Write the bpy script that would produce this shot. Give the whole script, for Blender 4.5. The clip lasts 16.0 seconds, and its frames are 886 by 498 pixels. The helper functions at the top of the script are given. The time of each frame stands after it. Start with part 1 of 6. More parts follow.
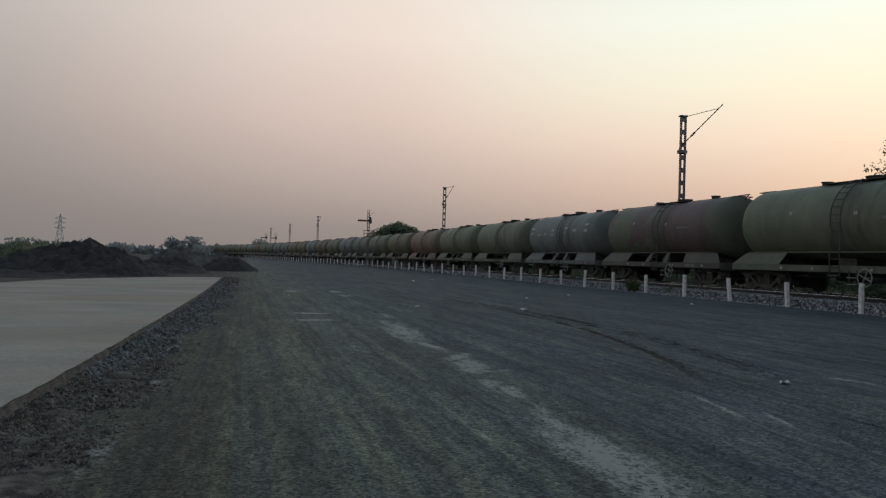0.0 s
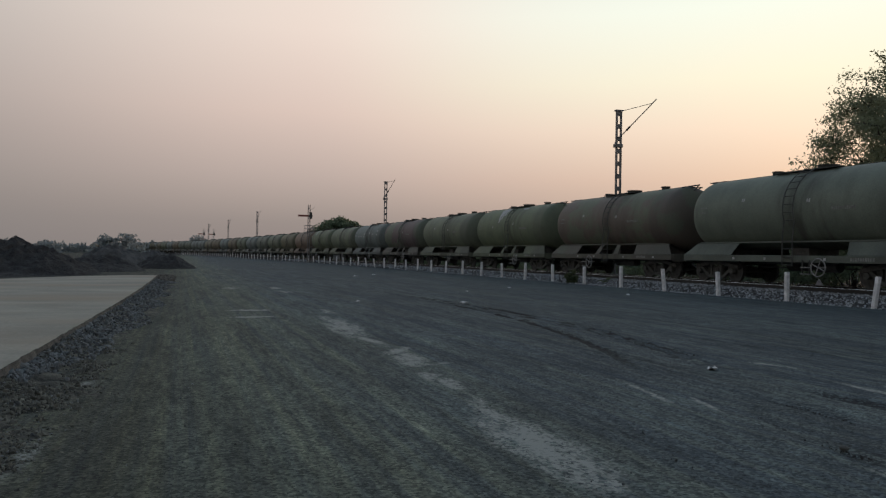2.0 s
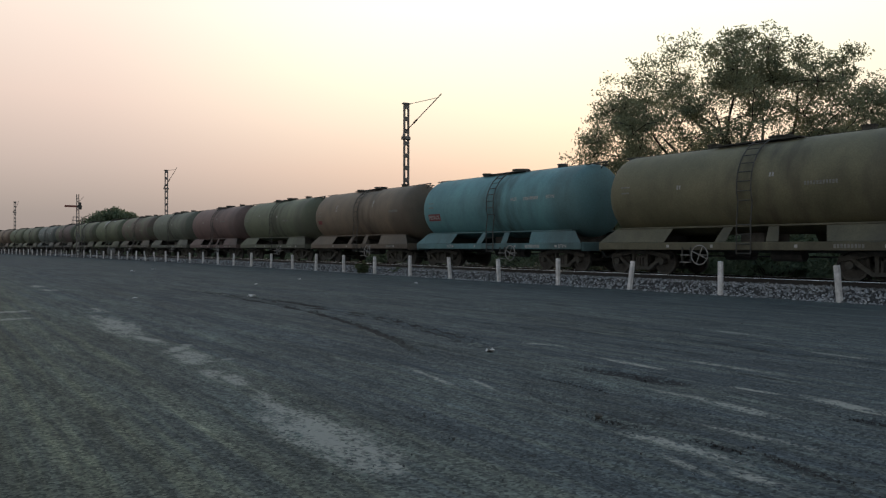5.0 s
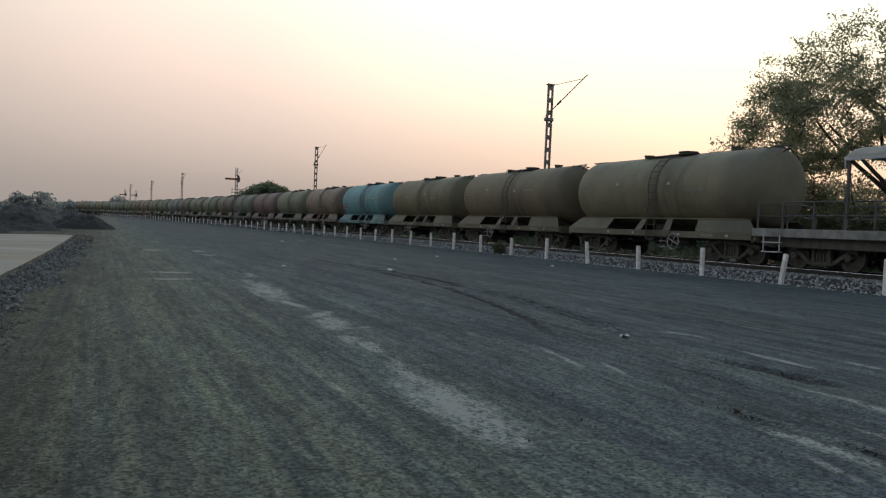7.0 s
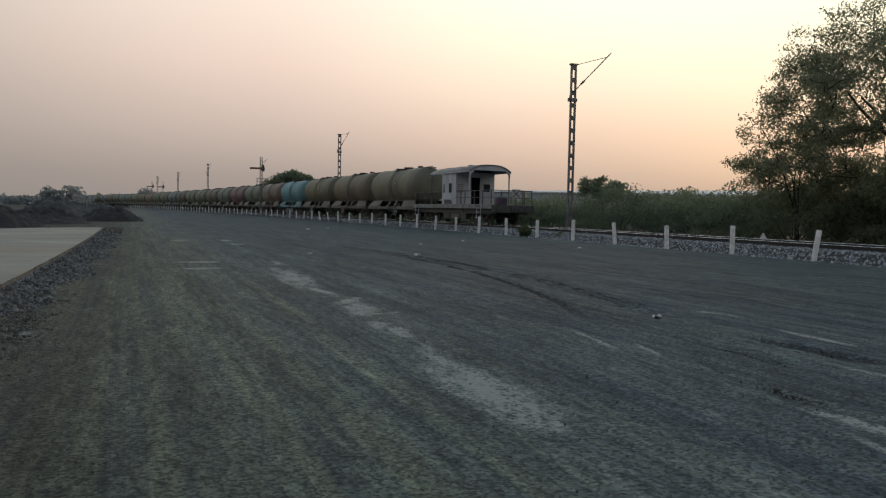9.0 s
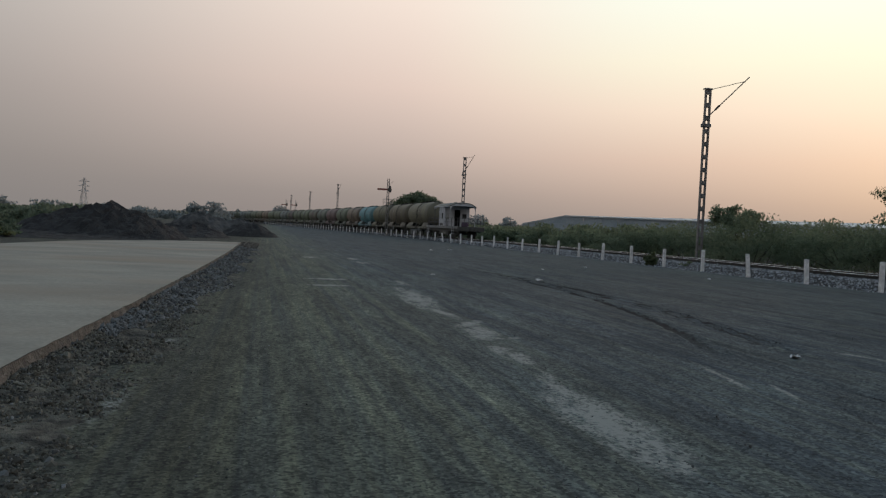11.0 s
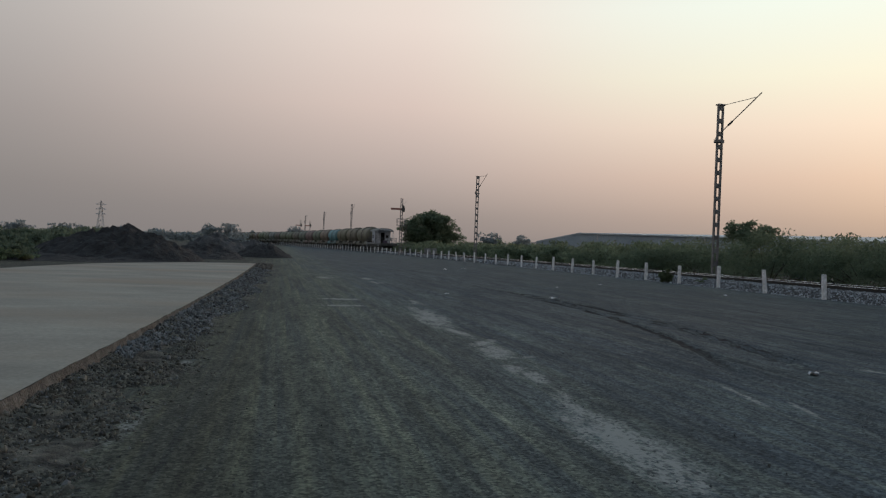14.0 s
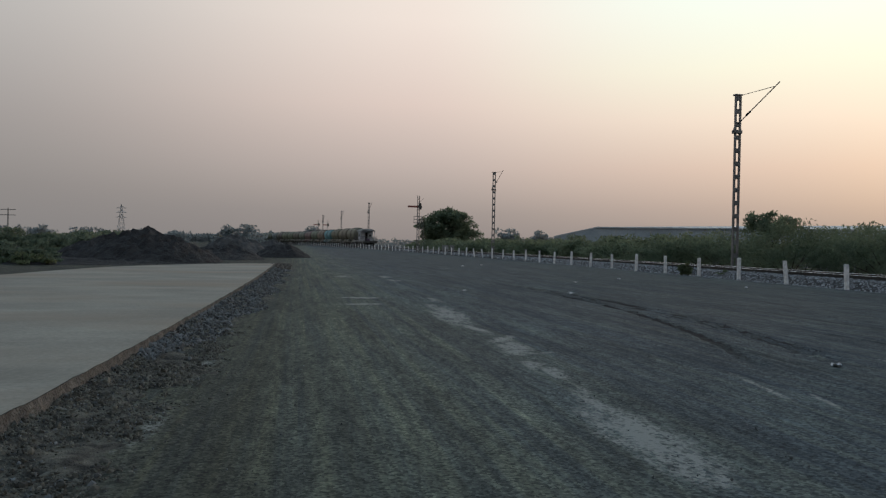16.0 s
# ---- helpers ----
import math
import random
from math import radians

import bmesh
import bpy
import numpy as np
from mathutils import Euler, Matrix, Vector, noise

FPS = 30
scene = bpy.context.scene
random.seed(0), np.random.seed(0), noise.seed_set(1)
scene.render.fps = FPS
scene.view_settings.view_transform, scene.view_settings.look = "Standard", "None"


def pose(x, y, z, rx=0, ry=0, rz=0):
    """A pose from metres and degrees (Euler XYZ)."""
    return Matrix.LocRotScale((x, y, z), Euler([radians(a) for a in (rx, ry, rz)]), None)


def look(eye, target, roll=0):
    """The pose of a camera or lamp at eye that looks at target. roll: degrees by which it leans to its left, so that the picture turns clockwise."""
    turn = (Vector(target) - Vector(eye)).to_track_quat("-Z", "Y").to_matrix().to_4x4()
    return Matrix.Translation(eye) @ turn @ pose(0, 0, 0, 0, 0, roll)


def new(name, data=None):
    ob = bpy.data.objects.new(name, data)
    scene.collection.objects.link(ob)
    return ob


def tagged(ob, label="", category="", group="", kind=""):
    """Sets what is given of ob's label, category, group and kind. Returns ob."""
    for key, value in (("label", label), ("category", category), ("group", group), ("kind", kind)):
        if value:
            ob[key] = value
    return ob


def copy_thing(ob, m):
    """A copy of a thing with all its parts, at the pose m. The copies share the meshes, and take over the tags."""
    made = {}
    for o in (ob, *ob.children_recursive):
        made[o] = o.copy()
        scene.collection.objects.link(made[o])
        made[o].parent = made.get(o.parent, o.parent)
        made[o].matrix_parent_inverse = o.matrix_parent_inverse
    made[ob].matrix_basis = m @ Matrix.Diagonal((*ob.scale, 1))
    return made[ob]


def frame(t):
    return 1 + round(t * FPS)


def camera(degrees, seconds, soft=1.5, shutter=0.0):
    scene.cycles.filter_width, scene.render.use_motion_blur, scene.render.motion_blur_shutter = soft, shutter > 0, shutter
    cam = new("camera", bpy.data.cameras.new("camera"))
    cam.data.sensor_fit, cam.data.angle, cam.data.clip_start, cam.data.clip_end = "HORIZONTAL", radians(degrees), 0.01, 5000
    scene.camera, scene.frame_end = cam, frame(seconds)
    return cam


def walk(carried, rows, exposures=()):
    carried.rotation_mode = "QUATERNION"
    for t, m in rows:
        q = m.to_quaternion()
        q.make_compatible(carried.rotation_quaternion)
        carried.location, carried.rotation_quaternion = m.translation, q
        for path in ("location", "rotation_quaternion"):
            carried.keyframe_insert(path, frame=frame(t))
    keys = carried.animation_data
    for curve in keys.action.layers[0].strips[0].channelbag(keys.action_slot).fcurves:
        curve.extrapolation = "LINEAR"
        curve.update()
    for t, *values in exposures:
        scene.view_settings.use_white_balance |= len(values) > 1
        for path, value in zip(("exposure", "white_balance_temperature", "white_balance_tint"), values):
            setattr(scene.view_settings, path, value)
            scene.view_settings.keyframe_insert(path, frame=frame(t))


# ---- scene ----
cam = camera(60.83, 16.0, soft=1.25)
PATH = [
    (0.0, pose(0.000, 0.000, 1.400, 90.793, -1.635, -14.702)),
    (0.5, pose(-0.009, -0.016, 1.407, 90.833, -1.482, -14.267)),
    (1.0, pose(-0.012, -0.027, 1.405, 90.996, -1.313, -14.011)),
    (1.5, pose(-0.002, -0.039, 1.406, 90.806, -1.146, -14.179)),
    (2.0, pose(0.039, -0.068, 1.401, 90.448, -0.918, -19.069)),
    (2.5, pose(0.057, -0.125, 1.411, 90.559, -0.723, -28.242)),
    (3.0, pose(0.078, -0.187, 1.412, 90.503, -0.798, -36.043)),
    (3.5, pose(0.105, -0.166, 1.408, 90.207, -0.617, -39.444)),
    (4.0, pose(0.115, -0.171, 1.410, 90.052, -0.437, -40.555)),
    (4.5, pose(0.092, -0.187, 1.412, 90.018, -0.254, -40.682)),
    (5.0, pose(0.087, -0.140, 1.407, 89.866, -0.084, -34.750)),
    (5.2, pose(0.087, -0.123, 1.404, 89.803, 0.052, -31.077)),
    (7.3, pose(0.105, -0.157, 1.353, 88.141, -2.548, -24.309)),
    (7.5, pose(0.114, -0.134, 1.356, 87.754, -2.624, -25.844)),
    (8.0, pose(0.126, -0.106, 1.330, 86.816, -2.469, -26.583)),
    (8.5, pose(0.125, -0.075, 1.328, 86.519, -1.510, -25.184)),
    (9.0, pose(0.106, -0.061, 1.338, 87.059, -1.164, -22.469)),
    (9.5, pose(0.073, -0.068, 1.339, 87.212, -1.296, -17.975)),
    (11.8, pose(0.074, -0.050, 1.362, 88.978, -2.812, -12.971)),
    (12.0, pose(0.073, -0.055, 1.355, 89.067, -2.749, -12.931)),
    (12.5, pose(0.069, -0.066, 1.369, 89.247, -2.510, -12.673)),
    (13.0, pose(0.073, -0.065, 1.366, 89.463, -2.370, -12.540)),
    (13.5, pose(0.080, -0.075, 1.367, 89.678, -2.271, -12.411)),
    (14.0, pose(0.078, -0.068, 1.363, 89.884, -2.219, -12.184)),
    (14.5, pose(0.072, -0.081, 1.371, 89.989, -2.077, -11.396)),
    (15.0, pose(0.083, -0.089, 1.369, 89.767, -1.932, -11.070)),
    (15.5, pose(0.083, -0.088, 1.370, 89.578, -1.556, -10.962)),
    (16.0, pose(0.088, -0.083, 1.369, 89.605, -1.144, -10.843)),
]
EXPOSURE = [(0.0, -0.09, 6250, 6), (1.5, -0.09, 6250, 6), (2.5, -0.05, 6280, 6), (3.5, 0.17, 6370, 5), (5.0, 0.22, 6390, 5), (7.5, 0.53, 6420, 4), (8.0, 0.61, 6440, 4), (8.5, 0.47, 6440, 4), (9.0, 0.20, 6440, 4), (9.5, 0.14, 6440, 4), (12.0, -0.10, 6130, 5), (13.5, -0.13, 6120, 5), (15.5, 0.0, 6030, 3), (16.0, 0.0, 6030, 3)]
walk(cam, PATH, EXPOSURE)

# ---- world and light ----
SUN_AZ, SUN_EL = radians(48.7), radians(4.7)
SUN_DIR = Vector((math.sin(SUN_AZ) * math.cos(SUN_EL), math.cos(SUN_AZ) * math.cos(SUN_EL), math.sin(SUN_EL)))


def srgb(r, g, b):
    """Linear colour from 0-255 display values."""
    f = lambda c: c / 12.92 if c <= 0.04045 else ((c + 0.055) / 1.055) ** 2.4
    return (f(r / 255), f(g / 255), f(b / 255), 1.0)


def build_world():
    world = bpy.data.worlds.new("dusk_sky")
    world.use_nodes = True
    scene.world = world
    n, l = world.node_tree.nodes, world.node_tree.links
    n.clear()
    co = n.new("ShaderNodeTexCoord")
    sep = n.new("ShaderNodeSeparateXYZ")
    l.new(co.outputs["Generated"], sep.inputs[0])

    def ramp(stops):
        r = n.new("ShaderNodeValToRGB")
        e = r.color_ramp.elements
        while len(e) < len(stops):
            e.new(0.5)
        for el, (p, c) in zip(e, stops):
            el.position, el.color = p, srgb(*c)
        return r
    # three vertical gradients: toward the sunset, across it, and away from it
    toward = ramp([(0.0, (158, 143, 136)), (0.05, (188, 164, 153)), (0.10, (222, 191, 174)), (0.16, (248, 222, 201)), (0.22, (255, 244, 219)), (0.30, (255, 255, 239)), (0.5, (226, 230, 234)), (1.0, (112, 138, 170))])
    across = ramp([(0.0, (148, 134, 129)), (0.04, (161, 146, 140)), (0.10, (197, 175, 166)), (0.18, (231, 203, 190)), (0.28, (250, 226, 212)), (0.36, (252, 232, 218)), (0.6, (160, 172, 186)), (1.0, (112, 138, 170))])
    away = ramp([(0.0, (137, 129, 126)), (0.06, (146, 136, 132)), (0.14, (165, 153, 148)), (0.24, (187, 176, 170)), (0.34, (202, 193, 187)), (0.6, (140, 154, 168)), (1.0, (108, 134, 162))])
    for r in (toward, across, away):
        l.new(sep.outputs["Z"], r.inputs[0])
    dot = n.new("ShaderNodeVectorMath")
    dot.operation = "DOT_PRODUCT"
    flat = n.new("ShaderNodeVectorMath")
    flat.operation = "MULTIPLY"
    flat.inputs[1].default_value = (1, 1, 0)
    norm = n.new("ShaderNodeVectorMath")
    norm.operation = "NORMALIZE"
    l.new(co.outputs["Generated"], flat.inputs[0])
    l.new(flat.outputs[0], norm.inputs[0])
    l.new(norm.outputs[0], dot.inputs[0])
    dot.inputs[1].default_value = (math.sin(SUN_AZ), math.cos(SUN_AZ), 0)

    def span(a, b):
        m = n.new("ShaderNodeMapRange")
        m.interpolation_type = "SMOOTHSTEP"
        m.inputs["From Min"].default_value, m.inputs["From Max"].default_value = a, b
        l.new(dot.outputs["Value"], m.inputs["Value"])
        return m
    m1, m2 = span(0.30, 0.86), span(0.76, 1.0)

    def mix(fac, a, b):
        x = n.new("ShaderNodeMix")
        x.data_type = "RGBA"
        l.new(fac, x.inputs[0])
        l.new(a, x.inputs[6])
        l.new(b, x.inputs[7])
        return x.outputs[2]
    c = mix(m1.outputs[0], away.outputs[0], across.outputs[0])
    c = mix(m2.outputs[0], c, toward.outputs[0])
    sky = n.new("ShaderNodeTexSky")
    sky.sky_type, sky.sun_disc = "NISHITA", False
    sky.sun_elevation, sky.sun_rotation, sky.dust_density = SUN_EL, SUN_AZ, 4.0
    bg1, bg2, add, out = n.new("ShaderNodeBackground"), n.new("ShaderNodeBackground"), n.new("ShaderNodeAddShader"), n.new("ShaderNodeOutputWorld")
    l.new(sky.outputs[0], bg1.inputs["Color"])
    bg1.inputs["Strength"].default_value = 0.005
    l.new(c, bg2.inputs["Color"])
    bg2.inputs["Strength"].default_value = SKY
    l.new(bg1.outputs[0], add.inputs[0])
    l.new(bg2.outputs[0], add.inputs[1])
    l.new(add.outputs[0], out.inputs[0])


SKY = 1.0
build_world()
sun = new("sun", bpy.data.lights.new("sun", "SUN"))
sun.data.energy, sun.data.angle, sun.data.color = 0.5, radians(6), (1.0, 0.55, 0.32)
sun.matrix_world = look((0, 0, 30), Vector((0, 0, 30)) - SUN_DIR)


# ---- materials ----
def material(name, dark, light, rough=0.8, scale=3.0, fine=40.0, bump=0.15, metal=0.0, streak=(1, 1, 1), spread=(0.35, 0.65), world_space=False, bump_size=0.02):
    """Two colours blended by broad noise, broken by fine grain, with fine relief."""
    m = bpy.data.materials.new(name)
    m.use_nodes = True
    n, l = m.node_tree.nodes, m.node_tree.links
    b = n["Principled BSDF"]
    b.inputs["Roughness"].default_value, b.inputs["Metallic"].default_value = rough, metal
    if world_space:
        src = n.new("ShaderNodeNewGeometry").outputs["Position"]
    else:
        src = n.new("ShaderNodeTexCoord").outputs["Object"]
        info = n.new("ShaderNodeObjectInfo")
        off = n.new("ShaderNodeVectorMath")
        off.operation = "MULTIPLY_ADD"
        off.inputs[1].default_value, off.inputs[2].default_value = (1, 1, 1), (0, 0, 0)
        l.new(src, off.inputs[0])
        mul = n.new("ShaderNodeMath")
        mul.operation = "MULTIPLY"
        mul.inputs[1].default_value = 50.0
        l.new(info.outputs["Random"], mul.inputs[0])
        l.new(mul.outputs[0], off.inputs[2])
        src = off.outputs[0]
    st = n.new("ShaderNodeVectorMath")
    st.operation = "MULTIPLY"
    st.inputs[1].default_value = streak
    l.new(src, st.inputs[0])
    big, small = n.new("ShaderNodeTexNoise"), n.new("ShaderNodeTexNoise")
    big.inputs["Scale"].default_value, big.inputs["Detail"].default_value, big.inputs["Roughness"].default_value = scale, 6, 0.62
    small.inputs["Scale"].default_value, small.inputs["Detail"].default_value = fine, 3
    l.new(st.outputs[0], big.inputs["Vector"])
    l.new(src, small.inputs["Vector"])
    mp = n.new("ShaderNodeMapRange")
    mp.inputs["From Min"].default_value, mp.inputs["From Max"].default_value = spread
    l.new(big.outputs["Fac"], mp.inputs["Value"])
    mx = n.new("ShaderNodeMix")
    mx.data_type = "RGBA"
    mx.inputs[6].default_value, mx.inputs[7].default_value = (*dark, 1), (*light, 1)
    l.new(mp.outputs[0], mx.inputs[0])
    grain = n.new("ShaderNodeMapRange")
    grain.inputs["To Min"].default_value, grain.inputs["To Max"].default_value = 0.65, 1.35
    l.new(small.outputs["Fac"], grain.inputs["Value"])
    mg = n.new("ShaderNodeMix")
    mg.data_type, mg.blend_type = "RGBA", "MULTIPLY"
    mg.inputs[0].default_value = 1.0
    l.new(mx.outputs[2], mg.inputs[6])
    l.new(grain.outputs[0], mg.inputs[7])
    l.new(mg.outputs[2], b.inputs["Base Color"])
    rg = n.new("ShaderNodeMapRange")
    rg.inputs["To Min"].default_value, rg.inputs["To Max"].default_value = max(rough - 0.12, 0.05), min(rough + 0.12, 1)
    l.new(big.outputs["Fac"], rg.inputs["Value"])
    l.new(rg.outputs[0], b.inputs["Roughness"])
    if bump:
        bp = n.new("ShaderNodeBump")
        bp.inputs["Strength"].default_value, bp.inputs["Distance"].default_value = bump, bump_size
        l.new(small.outputs["Fac"], bp.inputs["Height"])
        l.new(bp.outputs[0], b.inputs["Normal"])
    m["out_color"] = mg.name
    return m


def paint(name, dark, light, patchy=False):
    """Old tank-wagon paint: broad fading, vertical dirt streaks, oily grime."""
    m = material(name, dark, light, rough=0.66, scale=0.42 if patchy else 0.8, fine=22, bump=0.05, spread=(0.47, 0.53) if patchy else (0.3, 0.7), bump_size=0.01)
    n, l = m.node_tree.nodes, m.node_tree.links
    b = n["Principled BSDF"]
    base = n[m["out_color"]].outputs[2]
    co = n.new("ShaderNodeTexCoord")
    stretch = n.new("ShaderNodeVectorMath")
    stretch.operation = "MULTIPLY"
    stretch.inputs[1].default_value = (0.5, 1.3, 0.4)
    l.new(co.outputs["Object"], stretch.inputs[0])
    info = n.new("ShaderNodeObjectInfo")
    k = n.new("ShaderNodeMath")
    k.operation = "MULTIPLY"
    k.inputs[1].default_value = 40
    l.new(info.outputs["Random"], k.inputs[0])
    add = n.new("ShaderNodeVectorMath")
    l.new(stretch.outputs[0], add.inputs[0])
    l.new(k.outputs[0], add.inputs[1])
    ns = n.new("ShaderNodeTexNoise")
    ns.inputs["Scale"].default_value, ns.inputs["Detail"].default_value = 1.6, 7
    l.new(add.outputs[0], ns.inputs["Vector"])
    mp = n.new("ShaderNodeMapRange")
    mp.inputs["From Min"].default_value, mp.inputs["From Max"].default_value, mp.inputs["To Max"].default_value = 0.50, 0.80, 0.28
    l.new(ns.outputs["Fac"], mp.inputs["Value"])
    mx = n.new("ShaderNodeMix")
    mx.data_type = "RGBA"
    l.new(mp.outputs[0], mx.inputs[0])
    l.new(base, mx.inputs[6])
    mx.inputs[7].default_value = (0.030, 0.026, 0.021, 1)
    so = n.new("ShaderNodeSeparateXYZ")
    l.new(co.outputs["Object"], so.inputs[0])
    dy = n.new("ShaderNodeMath")
    dy.operation = "ADD"
    dy.inputs[1].default_value = 0.9
    l.new(so.outputs["Y"], dy.inputs[0])
    ab = n.new("ShaderNodeMath")
    ab.operation = "ABSOLUTE"
    l.new(dy.outputs[0], ab.inputs[0])
    fall = n.new("ShaderNodeMapRange")
    fall.interpolation_type = "SMOOTHSTEP"
    for key, val in (("From Min", 0.3), ("From Max", 2.2), ("To Min", 1.0), ("To Max", 0.0)):
        fall.inputs[key].default_value = val
    l.new(ab.outputs[0], fall.inputs["Value"])
    brk = n.new("ShaderNodeMapRange")
    brk.inputs["From Min"].default_value, brk.inputs["From Max"].default_value, brk.inputs["To Max"].default_value = 0.36, 0.66, 0.55
    l.new(ns.outputs["Fac"], brk.inputs["Value"])
    both = n.new("ShaderNodeMath")
    both.operation = "MULTIPLY"
    l.new(fall.outputs[0], both.inputs[0])
    l.new(brk.outputs[0], both.inputs[1])
    sp = n.new("ShaderNodeMix")
    sp.data_type = "RGBA"
    l.new(both.outputs[0], sp.inputs[0])
    l.new(mx.outputs[2], sp.inputs[6])
    sp.inputs[7].default_value = (0.035, 0.030, 0.024, 1)
    # darker over the trailing end, along a ragged line
    end = n.new("ShaderNodeMath")
    end.operation = "MULTIPLY_ADD"
    end.inputs[1].default_value = 1.6
    l.new(ns.outputs["Fac"], end.inputs[0])
    l.new(so.outputs["Y"], end.inputs[2])
    end_dark = n.new("ShaderNodeMapRange")
    end_dark.interpolation_type = "SMOOTHSTEP"
    for key, val in (("From Min", -2.7), ("From Max", -3.5), ("To Min", 0.0), ("To Max", 0.42)):
        end_dark.inputs[key].default_value = val
    l.new(end.outputs[0], end_dark.inputs["Value"])
    se = n.new("ShaderNodeMix")
    se.data_type = "RGBA"
    l.new(end_dark.outputs[0], se.inputs[0])
    l.new(sp.outputs[2], se.inputs[6])
    se.inputs[7].default_value = (0.040, 0.038, 0.034, 1)
    l.new(se.outputs[2], b.inputs["Base Color"])
    return m


def leaves(name, dark, light, scale, fine):
    """Foliage that lets some light through."""
    m = material(name, dark, light, 0.65, scale, fine, 0.0, world_space=True)
    n, l = m.node_tree.nodes, m.node_tree.links
    b, out = n["Principled BSDF"], n["Material Output"]
    tr, mx = n.new("ShaderNodeBsdfTranslucent"), n.new("ShaderNodeMixShader")
    l.new(n[m["out_color"]].outputs[2], tr.inputs["Color"])
    mx.inputs[0].default_value = 0.68
    l.new(b.outputs[0], mx.inputs[1])
    l.new(tr.outputs[0], mx.inputs[2])
    l.new(mx.outputs[0], out.inputs["Surface"])
    return m


def broken_stone(name, dark, light):
    """Each stone of its own grey, with a rough face."""
    m = material(name, dark, light, 0.92, 9, 60, 0.4, world_space=True, spread=(0.25, 0.75))
    n, l = m.node_tree.nodes, m.node_tree.links
    b = n["Principled BSDF"]
    geo, k, mu = n.new("ShaderNodeNewGeometry"), n.new("ShaderNodeMapRange"), n.new("ShaderNodeMix")
    k.inputs["To Min"].default_value, k.inputs["To Max"].default_value = 0.35, 1.75
    l.new(geo.outputs["Random Per Island"], k.inputs["Value"])
    mu.data_type, mu.blend_type = "RGBA", "MULTIPLY"
    mu.inputs[0].default_value = 1.0
    l.new(n[m["out_color"]].outputs[2], mu.inputs[6])
    l.new(k.outputs[0], mu.inputs[7])
    l.new(mu.outputs[2], b.inputs["Base Color"])
    return m


def plain(name, color, rough=0.6, metal=0.0, emit=None):
    m = bpy.data.materials.new(name)
    m.use_nodes = True
    b = m.node_tree.nodes["Principled BSDF"]
    b.inputs["Base Color"].default_value, b.inputs["Roughness"].default_value, b.inputs["Metallic"].default_value = (*color, 1), rough, metal
    if emit:
        b.inputs["Emission Color"].default_value, b.inputs["Emission Strength"].default_value = (*color, 1), emit
    return m


# dust marks on the ground: centre x, y, half length, half width, heading of the long side, strength
DUST = [(1.83, 29.8, 1.0, 0.3, 90, 0.6), (3.5, 30.0, 0.9, 0.2, 90, 0.8), (3.52, 27.0, 0.8, 0.2, 90, 0.7), (1.6, 18.62, 0.45, 0.22, 2, 1.1), (1.45, 16.7, 0.42, 0.17, 2, 1.1), (3.35, 18.0, 0.8, 0.16, 90, 0.55),
        (2.98, 16.2, 0.5, 0.12, 90, 0.7), (2.98, 14.2, 1.7, 0.27, 86, 1.0), (2.94, 12.0, 1.0, 0.11, 94, 0.85), (3.0, 10.45, 0.5, 0.12, 60, 0.9), (2.92, 9.6, 0.55, 0.2, 80, 1.0), (3.1, 9.15, 0.25, 0.07, 10, 0.8), (2.8, 7.9, 0.55, 0.13, 92, 1.0),
        (2.58, 5.0, 0.95, 0.25, 88, 1.1), (2.64, 6.15, 0.6, 0.11, 84, 0.65), (2.8, 6.78, 0.3, 0.05, 90, 0.5), (7.13, 6.0, 0.6, 0.075, 83, 0.9), (5.92, 4.0, 0.6, 0.075, 87, 0.8), (6.82, 4.2, 0.28, 0.04, 98, 0.8), (6.84, 3.3, 0.45, 0.085, 76, 1.2),
        (4.52, 3.3, 0.5, 0.085, 93, 0.8), (4.3, 2.5, 0.4, 0.07, 80, 0.6), (5.2, 3.2, 0.6, 0.06, 92, 0.45), (7.9, 5.2, 0.8, 0.08, 88, 0.45), (11.2, 7.4, 0.9, 0.12, 86, 0.45), (7.46, 8.0, 0.35, 0.08, 110, 0.6), (9.27, 4.0, 0.4, 0.05, 78, 0.7), (10.03, 5.05, 0.45, 0.09, 85, 0.55), (4.2, 3.0, 0.32, 0.05, 74, 0.6), (4.66, 6.75, 0.7, 0.04, 79, 0.75), (4.82, 5.95, 0.35, 0.035, 74, 0.7), (-0.95, 8.2, 0.8, 0.22, 84, 0.35), (-1.0, 5.6, 0.7, 0.2, 80, 0.3)]
